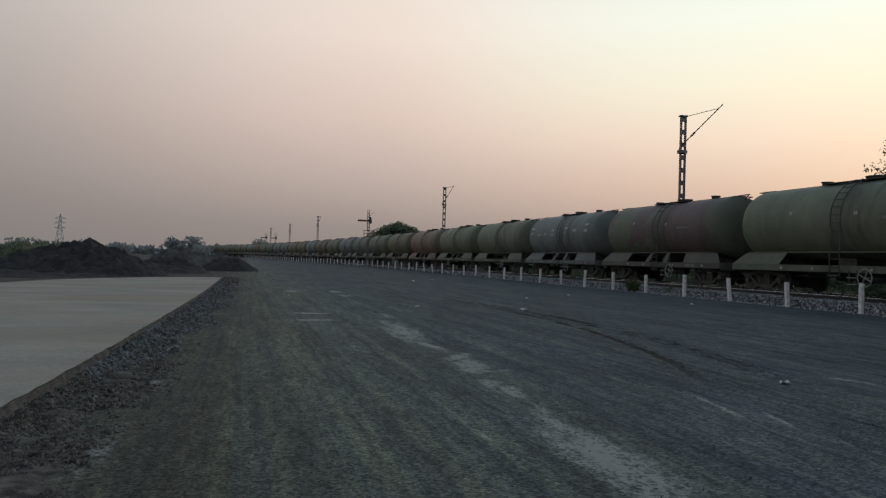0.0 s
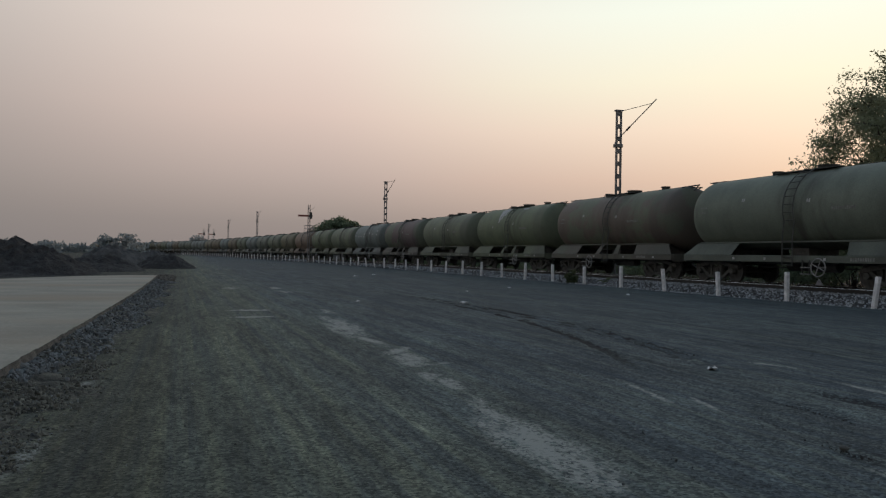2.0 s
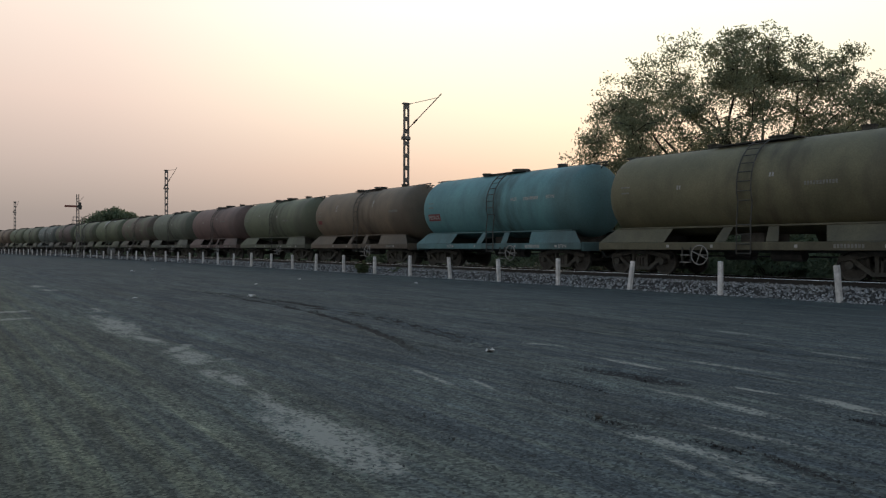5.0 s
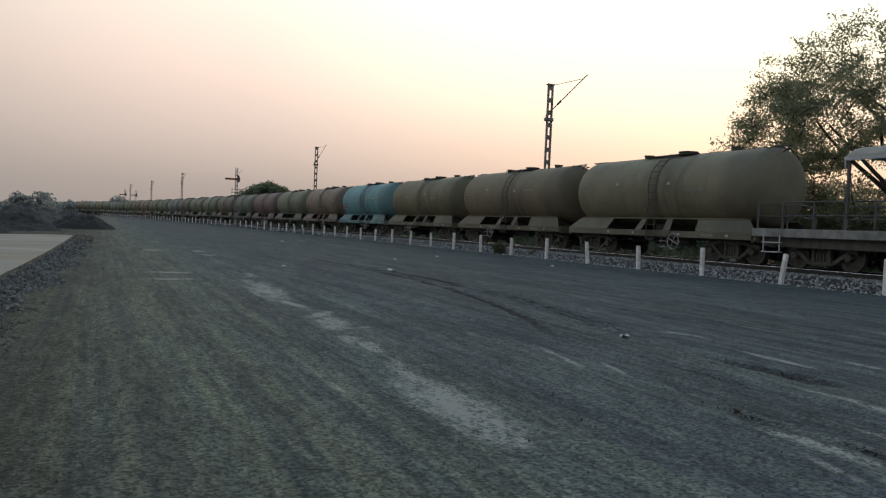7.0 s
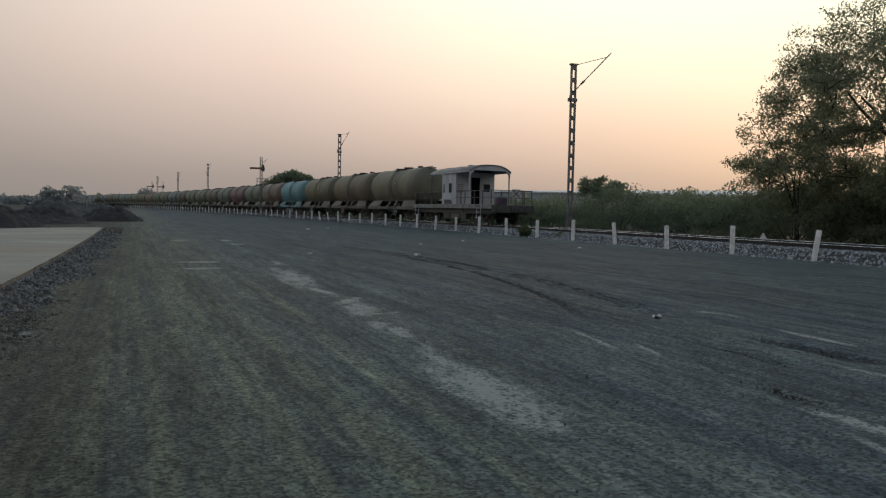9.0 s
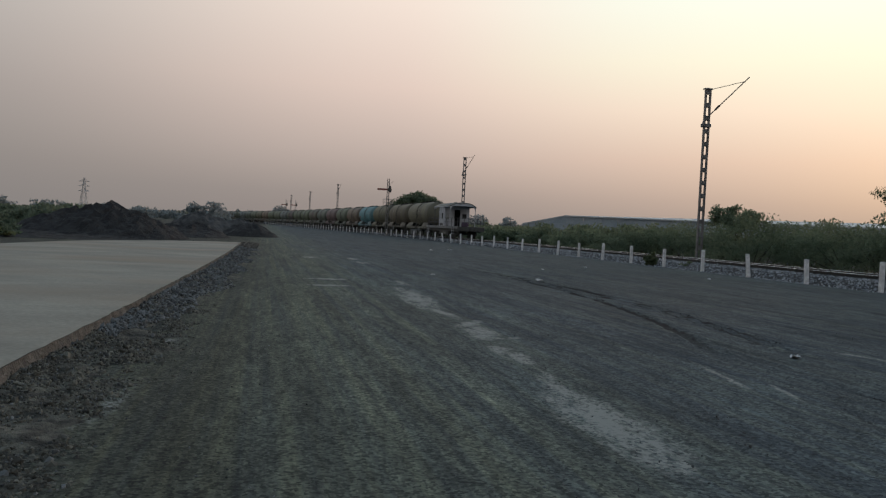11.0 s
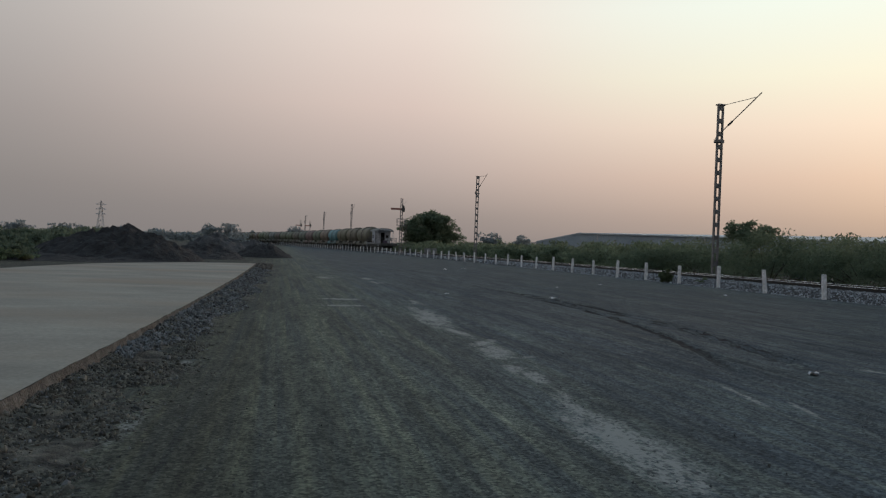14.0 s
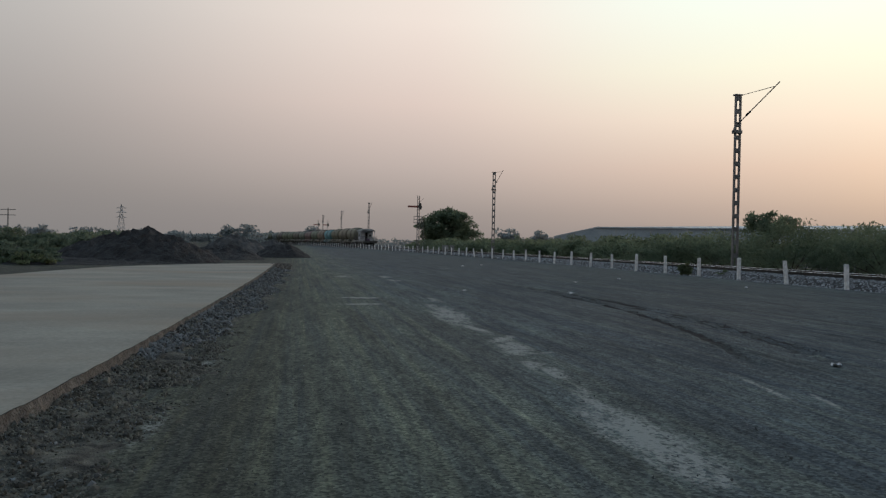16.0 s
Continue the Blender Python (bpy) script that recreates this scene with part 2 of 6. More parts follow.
# dark churned hollows and tracks; near-black paints the shade in them with the earth
DARK = [(6.42, 5.4, 0.75, 0.12, 94, 1.7), (6.36, 2.85, 0.28, 0.07, 88, 1.5), (4.66, 4.1, 0.35, 0.06, 96, 1.0), (4.72, 3.1, 0.3, 0.045, 88, 0.9), (4.86, 5.1, 0.7, 0.05, 70, 0.7), (5.57, 5.5, 0.65, 0.05, 90, 0.9), (4.72, 2.5, 0.45, 0.06, 75, 1.1),
        (4.85, 4.2, 1.2, 0.32, 92, 0.5), (5.5, 5.4, 0.9, 0.35, 88, 0.45), (6.6, 3.9, 1.2, 0.25, 90, 0.4), (12.97, 13.5, 0.5, 0.15, 73, 0.9), (9.25, 9.1, 0.8, 0.06, 88, 0.8), (6.6, 8.6, 1.3, 0.07, 92, 0.8), (7.5, 17.0, 5.0, 0.10, 92, 0.5), (7.2, 11.5, 2.4, 0.14, 95, 0.5), (8.8, 12.0, 4.0, 0.1, 88, 0.45), (11.2, 11.0, 1.2, 0.1, 80, 0.6), (7.6, 4.6, 0.7, 0.06, 84, 0.8), (8.6, 6.6, 1.0, 0.07, 92, 0.8), (12.0, 17.0, 1.6, 0.12, 82, 0.5)]
# swinging ruts: x at the crest, y of the crest, bend, from y, to y, half the spacing, width, darkness
RUTS = [(7.85, 17.3, 0.0145, 8.0, 26.5, 0.11, 0.07, 1.0), (7.35, 19.0, 0.0155, 7.5, 23.0, 0.04, 0.07, 1.0), (5.9, 9.0, 0.02, 4.5, 13.0, 0.12, 0.05, 0.35), (10.6, 14.0, 0.01, 4.0, 26.0, 0.3, 0.06, 0.35), (9.4, 5.0, 0.012, 0.0, 16.0, 0.25, 0.05, 0.35), (1.7, 10.0, 0.002, -3.0, 34.0, 0.55, 0.12, 0.14), (0.1, 12.0, 0.001, -3.0, 38.0, 0.4, 0.12, 0.12)]


def ground_material():
    m = material("packed_aggregate", (0.80, 0.80, 0.80), (1.18, 1.18, 1.18), rough=0.92, scale=0.45, fine=70, bump=0.7, streak=(1.0, 0.3, 1), spread=(0.3, 0.7), world_space=True, bump_size=0.012)
    n, l = m.node_tree.nodes, m.node_tree.links
    b = n["Principled BSDF"]
    col = n[m["out_color"]].outputs[2]
    pos = n.new("ShaderNodeNewGeometry").outputs["Position"]

    def stretched(scale, detail, rough, stretch):
        st = n.new("ShaderNodeVectorMath")
        st.operation = "MULTIPLY"
        st.inputs[1].default_value = stretch
        l.new(pos, st.inputs[0])
        ns = n.new("ShaderNodeTexNoise")
        ns.inputs["Scale"].default_value, ns.inputs["Detail"].default_value, ns.inputs["Roughness"].default_value = scale, detail, rough
        l.new(st.outputs[0], ns.inputs["Vector"])
        return ns.outputs["Fac"]

    def times(a, b2):
        mu = n.new("ShaderNodeMix")
        mu.data_type, mu.blend_type = "RGBA", "MULTIPLY"
        mu.inputs[0].default_value = 1.0
        l.new(a, mu.inputs[6])
        l.new(b2, mu.inputs[7])
        return mu.outputs[2]

    def tints(fac, lo, hi, ca, cb):
        mr = n.new("ShaderNodeMapRange")
        mr.inputs["From Min"].default_value, mr.inputs["From Max"].default_value = lo, hi
        l.new(fac, mr.inputs["Value"])
        mm = n.new("ShaderNodeMix")
        mm.data_type = "RGBA"
        mm.inputs[6].default_value, mm.inputs[7].default_value = (*ca, 1), (*cb, 1)
        l.new(mr.outputs[0], mm.inputs[0])
        return mm.outputs[2]
    # greenish fine dust in the driven lanes, bluer bare stone towards the track
    sx = n.new("ShaderNodeSeparateXYZ")
    l.new(pos, sx.inputs[0])
    wander = n.new("ShaderNodeMath")
    wander.operation = "MULTIPLY_ADD"
    wander.inputs[1].default_value = 2.4
    l.new(stretched(0.5, 4, 0.6, (1, 0.25, 0)), wander.inputs[0])
    l.new(sx.outputs["X"], wander.inputs[2])
    place = n.new("ShaderNodeMapRange")
    place.inputs["From Min"].default_value, place.inputs["From Max"].default_value = -0.8, 15.2
    l.new(wander.outputs[0], place.inputs["Value"])
    lanes = n.new("ShaderNodeValToRGB")
    stops = [(0.0, (0.048, 0.050, 0.041)), (0.09, (0.060, 0.064, 0.052)), (0.17, (0.092, 0.101, 0.084)), (0.26, (0.086, 0.098, 0.092)), (0.36, (0.067, 0.081, 0.088)), (0.47, (0.059, 0.072, 0.081)), (1.0, (0.056, 0.068, 0.075))]
    e = lanes.color_ramp.elements
    while len(e) < len(stops):
        e.new(0.5)
    for el, (p, c) in zip(e, stops):
        el.position, el.color = p, (*c, 1)
    l.new(place.outputs[0], lanes.inputs[0])
    col = times(col, lanes.outputs[0])
    # tyre striations along the haul road, fine and coarse
    col = times(col, tints(stretched(1.0, 5, 0.6, (6.0, 0.06, 0)), 0.38, 0.62, (0.80, 0.85, 0.94), (1.18, 1.16, 1.05)))
    col = times(col, tints(stretched(1.0, 4, 0.6, (17.0, 0.10, 0)), 0.36, 0.64, (0.90, 0.91, 0.95), (1.10, 1.09, 1.05)))
    col = times(col, tints(stretched(1.0, 8, 0.72, (2.2, 0.28, 0)), 0.34, 0.66, (0.62, 0.64, 0.68), (1.42, 1.41, 1.33)))
    col = times(col, tints(stretched(11.0, 6, 0.7, (1, 0.2, 0)), 0.36, 0.64, (0.66, 0.67, 0.70), (1.38, 1.37, 1.33)))
    # single light and dark grains
    vo = n.new("ShaderNodeTexVoronoi")
    vo.inputs["Scale"].default_value = 44
    l.new(pos, vo.inputs["Vector"])
    sp = n.new("ShaderNodeSeparateColor")
    l.new(vo.outputs["Color"], sp.inputs[0])
    col = times(col, tints(sp.outputs[0], 0.05, 1.0, (0.48, 0.49, 0.51), (1.72, 1.70, 1.64)))
    # curved wheel ruts that swing across the road, their trough shade painted near-black
    def mth(op, a, b=None):
        k = n.new("ShaderNodeMath")
        k.operation = op
        for i, v in enumerate((a, b)):
            if v is None:
                continue
            if isinstance(v, (int, float)):
                k.inputs[i].default_value = v
            else:
                l.new(v, k.inputs[i])
        return k.outputs[0]

    def step(v, a, b, lo, hi):
        k = n.new("ShaderNodeMapRange")
        k.interpolation_type = "SMOOTHSTEP"
        for key, val in (("From Min", a), ("From Max", b), ("To Min", lo), ("To Max", hi)):
            k.inputs[key].default_value = val
        l.new(v, k.inputs["Value"])
        return k.outputs[0]
    xyz = n.new("ShaderNodeSeparateXYZ")
    l.new(pos, xyz.inputs[0])
    wob = n.new("ShaderNodeTexNoise")
    wob.inputs["Scale"].default_value, wob.inputs["Detail"].default_value = 1.1, 6
    l.new(pos, wob.inputs["Vector"])
    for peak, mid, bend, y0, y1, gap, width, dark in RUTS:
        dy = mth("SUBTRACT", xyz.outputs["Y"], mid)
        d = mth("SUBTRACT", xyz.outputs["X"], mth("SUBTRACT", peak, mth("MULTIPLY", mth("MULTIPLY", dy, dy), bend)))
        d = mth("ADD", d, mth("MULTIPLY", mth("SUBTRACT", wob.outputs["Fac"], 0.5), 0.14))
        line = step(mth("ABSOLUTE", mth("SUBTRACT", mth("ABSOLUTE", d), gap)), width * 0.35, width, 1.0, 0.0)
        span = mth("MULTIPLY", step(xyz.outputs["Y"], y0, y0 + 2.5, 0.0, 1.0), step(xyz.outputs["Y"], y1 - 3, y1, 1.0, 0.0))
        gaps = step(wob.outputs["Fac"], 0.32, 0.46, 0.45, 1.0)
        amount = mth("MULTIPLY", mth("MULTIPLY", line, span), mth("MULTIPLY", gaps, dark))
        mx = n.new("ShaderNodeMix")
        mx.data_type = "RGBA"
        l.new(amount, mx.inputs[0])
        l.new(col, mx.inputs[6])
        mx.inputs[7].default_value = (0.008, 0.009, 0.011, 1)
        col = mx.outputs[2]
    # ragged edge shared by all marks
    edge = n.new("ShaderNodeTexNoise")
    edge.inputs["Scale"].default_value, edge.inputs["Detail"].default_value, edge.inputs["Roughness"].default_value = 2.6, 8, 0.7
    es = n.new("ShaderNodeVectorMath")
    es.operation = "MULTIPLY"
    es.inputs[1].default_value = (2.2, 0.7, 0)
    l.new(pos, es.inputs[0])
    l.new(es.outputs[0], edge.inputs["Vector"])

    ec = n.new("ShaderNodeMapRange")
    ec.clamp = False
    ec.inputs["From Min"].default_value, ec.inputs["From Max"].default_value = 0.34, 0.62
    l.new(edge.outputs["Fac"], ec.inputs["Value"])

    fv = n.new("ShaderNodeTexVoronoi")
    fv.inputs["Scale"].default_value = 36
    l.new(pos, fv.inputs["Vector"])
    fs = n.new("ShaderNodeSeparateColor")
    l.new(fv.outputs["Color"], fs.inputs[0])
    flecks = n.new("ShaderNodeMapRange")
    flecks.inputs["To Min"].default_value, flecks.inputs["To Max"].default_value = 0.25, 1.5
    l.new(fs.outputs[1], flecks.inputs["Value"])

    def marks(rows, col, tint, cut, rag):
        total = None
        for x, y, a, w, head, strength in rows:
            mp = n.new("ShaderNodeMapping")
            mp.vector_type = "TEXTURE"
            mp.inputs["Location"].default_value, mp.inputs["Rotation"].default_value = (x, y, 0), (0, 0, radians(head))
            mp.inputs["Scale"].default_value = (a * 1.5, w * 1.6, 400)
            l.new(pos, mp.inputs["Vector"])
            g = n.new("ShaderNodeTexGradient")
            g.gradient_type = "SPHERICAL"
            l.new(mp.outputs[0], g.inputs[0])
            s = n.new("ShaderNodeMath")
            s.operation = "MULTIPLY"
            s.inputs[1].default_value = strength
            l.new(g.outputs["Fac"], s.inputs[0])
            if total is None:
                total = s.outputs[0]
            else:
                t = n.new("ShaderNodeMath")
                t.operation = "MAXIMUM"
                l.new(total, t.inputs[0])
                l.new(s.outputs[0], t.inputs[1])
                total = t.outputs[0]
        t = n.new("ShaderNodeMath")
        t.operation = "MULTIPLY"
        l.new(total, t.inputs[0])
        soft = n.new("ShaderNodeMath")
        soft.operation = "MULTIPLY_ADD"
        soft.inputs[1].default_value, soft.inputs[2].default_value = rag, 1 - rag
        l.new(ec.outputs[0], soft.inputs[0])
        l.new(soft.outputs[0], t.inputs[1])
        k = n.new("ShaderNodeMapRange")
        k.inputs["From Min"].default_value, k.inputs["From Max"].default_value, k.inputs["To Max"].default_value = cut[0], cut[1], cut[2]
        fleck = n.new("ShaderNodeMath")
        fleck.operation = "MULTIPLY"
        l.new(t.outputs[0], fleck.inputs[0])
        l.new(flecks.outputs[0], fleck.inputs[1])
        l.new(fleck.outputs[0], k.inputs["Value"])
        mx = n.new("ShaderNodeMix")
        mx.data_type = "RGBA"
        l.new(k.outputs[0], mx.inputs[0])
        l.new(col, mx.inputs[6])
        mx.inputs[7].default_value = (*tint, 1)
        return mx.outputs[2]
    col = marks(DARK, col, (0.014, 0.016, 0.019), (0.10, 0.55, 0.9), 0.7)
    col = marks(DUST, col, (0.295, 0.303, 0.277), (0.06, 0.34, 0.95), 1.0)
    l.new(col, b.inputs["Base Color"])
    b.inputs["Specular IOR Level"].default_value = 0.2
    return m


def slab_material():
    m = material("cast_concrete", (0.195, 0.187, 0.152), (0.312, 0.295, 0.242), 0.78, 0.6, 22, 0.15, streak=(0.55, 1.1, 1), world_space=True, spread=(0.36, 0.64))
    n, l = m.node_tree.nodes, m.node_tree.links
    pos = n.new("ShaderNodeNewGeometry").outputs["Position"]
    st = n.new("ShaderNodeVectorMath")
    st.operation = "MULTIPLY"
    st.inputs[1].default_value = (0.22, 0.42, 0)
    l.new(pos, st.inputs[0])
    ns = n.new("ShaderNodeTexNoise")
    ns.inputs["Scale"].default_value, ns.inputs["Detail"].default_value = 0.8, 7
    l.new(st.outputs[0], ns.inputs["Vector"])
    mr = n.new("ShaderNodeMapRange")
    mr.inputs["From Min"].default_value, mr.inputs["From Max"].default_value, mr.inputs["To Max"].default_value = 0.46, 0.66, 0.75
    l.new(ns.outputs["Fac"], mr.inputs["Value"])
    mx = n.new("ShaderNodeMix")
    mx.data_type = "RGBA"
    l.new(mr.outputs[0], mx.inputs[0])
    l.new(n[m["out_color"]].outputs[2], mx.inputs[6])
    mx.inputs[7].default_value = (0.235, 0.188, 0.135, 1)
    l.new(mx.outputs[2], n["Principled BSDF"].inputs["Base Color"])
    return m


M = {
    "ground": ground_material(),
    "slab": slab_material(),
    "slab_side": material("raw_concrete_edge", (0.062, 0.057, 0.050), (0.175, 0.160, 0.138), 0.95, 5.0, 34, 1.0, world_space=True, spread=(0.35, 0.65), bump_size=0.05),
    "verge": material("crumbled_verge_earth", (0.018, 0.018, 0.015), (0.155, 0.150, 0.120), 0.97, 5.5, 60, 1.0, world_space=True, spread=(0.38, 0.66), bump_size=0.03),
    "stone": broken_stone("crushed_stone", (0.058, 0.063, 0.065), (0.160, 0.170, 0.172)),
    "ballast": broken_stone("ballast_stone", (0.15, 0.163, 0.178), (0.34, 0.355, 0.372)),
    # bed coloured very dark to stand in for shade between the stones
    "gap_shaded_ballast_bed": material("gap_shaded_ballast_bed", (0.018, 0.019, 0.020), (0.06, 0.06, 0.061), 0.95, 14, 40, 0.8, world_space=True, bump_size=0.05),
    "bank_earth": broken_stone("bank_earth", (0.034, 0.034, 0.029), (0.150, 0.146, 0.120)),
    "soil": material("dark_spoil", (0.014, 0.014, 0.015), (0.038, 0.037, 0.037), 0.98, 2.2, 12, 1.0, world_space=True, bump_size=0.12),
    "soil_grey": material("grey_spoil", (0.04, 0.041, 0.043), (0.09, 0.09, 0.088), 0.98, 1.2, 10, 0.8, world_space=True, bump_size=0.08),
    "rail": material("rail_steel", (0.020, 0.019, 0.019), (0.036, 0.034, 0.033), 0.8, 4, 30, 0.1),
    "rail_top": material("polished_rail_head", (0.66, 0.72, 0.78), (0.78, 0.84, 0.90), 0.28, 4, 60, 0.0, metal=1.0),
    "sleeper": material("concrete_sleeper", (0.20, 0.195, 0.185), (0.32, 0.31, 0.29), 0.9, 4, 40, 0.3),
    "post": material("whitewashed_concrete", (0.50, 0.50, 0.50), (0.80, 0.80, 0.80), 0.85, 6, 40, 0.25),
    "mast": material("galvanised_steel", (0.13, 0.125, 0.125), (0.24, 0.235, 0.235), 0.55, 3, 30, 0.08, metal=0.5),
    # pylon steel lightened so its colour carries the haze
    "hazed_steel": material("haze_paled_lattice_steel", (0.36, 0.365, 0.37), (0.48, 0.485, 0.49), 0.6, 3, 30, 0.0),
    "grime": material("bogie_grime", (0.040, 0.041, 0.037), (0.088, 0.088, 0.079), 0.85, 5, 40, 0.35),
    "black": material("black_underframe", (0.040, 0.041, 0.039), (0.085, 0.083, 0.077), 0.75, 4, 40, 0.25),
    "wheel": material("wheel_steel", (0.034, 0.034, 0.031), (0.070, 0.069, 0.063), 0.65, 6, 40, 0.1, metal=0.2),
    "hand_wheel": material("grey_enamel", (0.18, 0.18, 0.175), (0.34, 0.335, 0.325), 0.55, 8, 40, 0.1),
    "van_wall": material("van_white_paint", (0.32, 0.335, 0.365), (0.49, 0.505, 0.54), 0.6, 1.6, 25, 0.08, streak=(1, 1, 0.3)),
    "van_roof": material("van_roof_paint", (0.15, 0.15, 0.135), (0.25, 0.25, 0.225), 0.6, 1.3, 25, 0.08),
    "van_iron": material("van_railing_iron", (0.045, 0.045, 0.05), (0.10, 0.10, 0.105), 0.6, 4, 40, 0.1),
    "van_sill": material("grey_sill_paint", (0.12, 0.124, 0.122), (0.27, 0.275, 0.27), 0.65, 2.5, 25, 0.1),
    # near-black in place of the shade inside the van
    "dark": plain("dark_interior", (0.012, 0.012, 0.014), 0.8),
    "letter": material("white_stencil_paint", (0.26, 0.26, 0.255), (0.48, 0.48, 0.465), 0.7, 9, 60, 0.0),
    "faded": material("faded_stencil_paint", (0.13, 0.13, 0.12), (0.27, 0.27, 0.255), 0.75, 9, 60, 0.0),
    "red": material("red_stencil_panel", (0.16, 0.03, 0.035), (0.24, 0.045, 0.05), 0.6, 6, 40, 0.0),
    "bundle": material("faded_purple_paint", (0.055, 0.035, 0.065), (0.09, 0.058, 0.105), 0.7, 4, 30, 0.1),
    "bark": material("dark_bark", (0.03, 0.024, 0.019), (0.075, 0.06, 0.048), 0.95, 5, 30, 0.6),
    "leaf": leaves("neem_leaves", (0.170, 0.188, 0.114), (0.290, 0.302, 0.188), 1.1, 9),
    "scrub": leaves("scrub_leaves", (0.115, 0.152, 0.096), (0.215, 0.255, 0.165), 0.7, 8),
    # far foliage paled and blued to paint in the haze of distance
    "far_leaf": leaves("haze_paled_foliage", (0.26, 0.285, 0.285), (0.34, 0.365, 0.365), 0.15, 1.2),
    # scrub green greyed a little, air haze put into the colour
    "heap_scrub": leaves("haze_greyed_scrub_leaves", (0.115, 0.150, 0.100), (0.195, 0.230, 0.160), 0.5, 6),
    "grass": leaves("green_weeds", (0.085, 0.112, 0.062), (0.16, 0.19, 0.105), 2.0, 12),
    "shed_wall": material("blue_grey_sheeting", (0.24, 0.29, 0.33), (0.33, 0.38, 0.42), 0.5, 0.2, 3, 0.0, world_space=True),
    "shed_roof": material("pale_roof_sheeting", (0.40, 0.42, 0.44), (0.52, 0.54, 0.56), 0.45, 0.2, 3, 0.0, world_space=True),
    "paper": material("white_litter", (0.55, 0.55, 0.56), (0.75, 0.75, 0.76), 0.8, 20, 60, 0.1),
    "signal_red": material("faded_signal_paint", (0.16, 0.05, 0.04), (0.26, 0.09, 0.07), 0.6, 5, 30, 0.1),
}
TANK_COLOURS = {
    "olive": ((0.082, 0.080, 0.048), (0.138, 0.130, 0.080)),
    "dark_olive": ((0.098, 0.094, 0.064), (0.158, 0.148, 0.102)),
    "brown": ((0.122, 0.090, 0.064), (0.182, 0.134, 0.096)),
    "rust_brown": ((0.116, 0.092, 0.068), (0.170, 0.134, 0.098)),
    "olive_brown": ((0.094, 0.082, 0.054), (0.146, 0.124, 0.082)),
    "turquoise": ((0.074, 0.172, 0.192), (0.112, 0.242, 0.262)),
    "green": ((0.082, 0.098, 0.068), (0.134, 0.152, 0.102)),
    "purple": ((0.105, 0.070, 0.066), (0.150, 0.102, 0.096)),
    "grey_green": ((0.082, 0.098, 0.078), (0.130, 0.148, 0.116)),
    "bright_green": ((0.080, 0.100, 0.062), (0.128, 0.150, 0.092)),
    "steel_blue": ((0.092, 0.112, 0.106), (0.142, 0.168, 0.156)),
    "patched": ((0.088, 0.066, 0.066), (0.092, 0.108, 0.076)),
    "patched_brown": ((0.100, 0.082, 0.066), (0.096, 0.106, 0.074)),
}
P, F = {}, {}
for key, (dark, light) in TANK_COLOURS.items():
    dark, light = [1.4 * c for c in dark], [1.42 * c for c in light]
    P[key] = paint("tank_paint_" + key, dark, light, key.startswith("patched"))
    # the frames repeat the tank colours, darker and greyer
    F[key] = paint("frame_paint_" + key, [0.5 * c + 0.014 for c in dark], [0.66 * c + 0.014 for c in light])


# ---- mesh helpers ----
def part(name, bm, mat, parent=None, label="", smooth=False):
    me = bpy.data.meshes.new(name)
    bm.to_mesh(me)
    bm.free()
    me.materials.append(mat)
    if smooth:
        me.polygons.foreach_set("use_smooth", [True] * len(me.polygons))
    ob = new(name, me)
    if parent:
        ob.parent = parent
    if label:
        ob["label"] = label
    return ob


def mesh_from(name, verts, faces, mat, parent=None, smooth=False):
    me = bpy.data.meshes.new(name)
    me.from_pydata([tuple(v) for v in verts], [], faces)
    me.materials.append(mat)
    if smooth:
        me.polygons.foreach_set("use_smooth", [True] * len(me.polygons))
    me.update()
    ob = new(name, me)
    if parent:
        ob.parent = parent
    return ob


def box(bm, x0, x1, y0, y1, z0, z1, bevel=0.0):
    vs = [bm.verts.new(p) for p in ((x0, y0, z0), (x1, y0, z0), (x1, y1, z0), (x0, y1, z0), (x0, y0, z1), (x1, y0, z1), (x1, y1, z1), (x0, y1, z1))]
    fs = [bm.faces.new([vs[i] for i in f]) for f in ((3, 2, 1, 0), (4, 5, 6, 7), (0, 1, 5, 4), (1, 2, 6, 5), (2, 3, 7, 6), (3, 0, 4, 7))]
    if bevel:
        bmesh.ops.bevel(bm, geom=list({e for f in fs for e in f.edges}), offset=bevel, segments=1, affect="EDGES")


def bar(bm, a, b, r, sides=6, r2=None):
    """A round bar between two points."""
    a, b = Vector(a), Vector(b)
    q = (b - a).to_track_quat("Z", "Y")
    r2 = r if r2 is None else r2
    ra, rb = [], []
    for i in range(sides):
        w = 2 * math.pi * i / sides
        d = Vector((math.cos(w), math.sin(w), 0))
        ra.append(bm.verts.new(a + q @ (d * r)))
        rb.append(bm.verts.new(b + q @ (d * r2)))
    for i in range(sides):
        j = (i + 1) % sides
        bm.faces.new((ra[i], ra[j], rb[j], rb[i]))
    bm.faces.new(ra[::-1])
    bm.faces.new(rb)


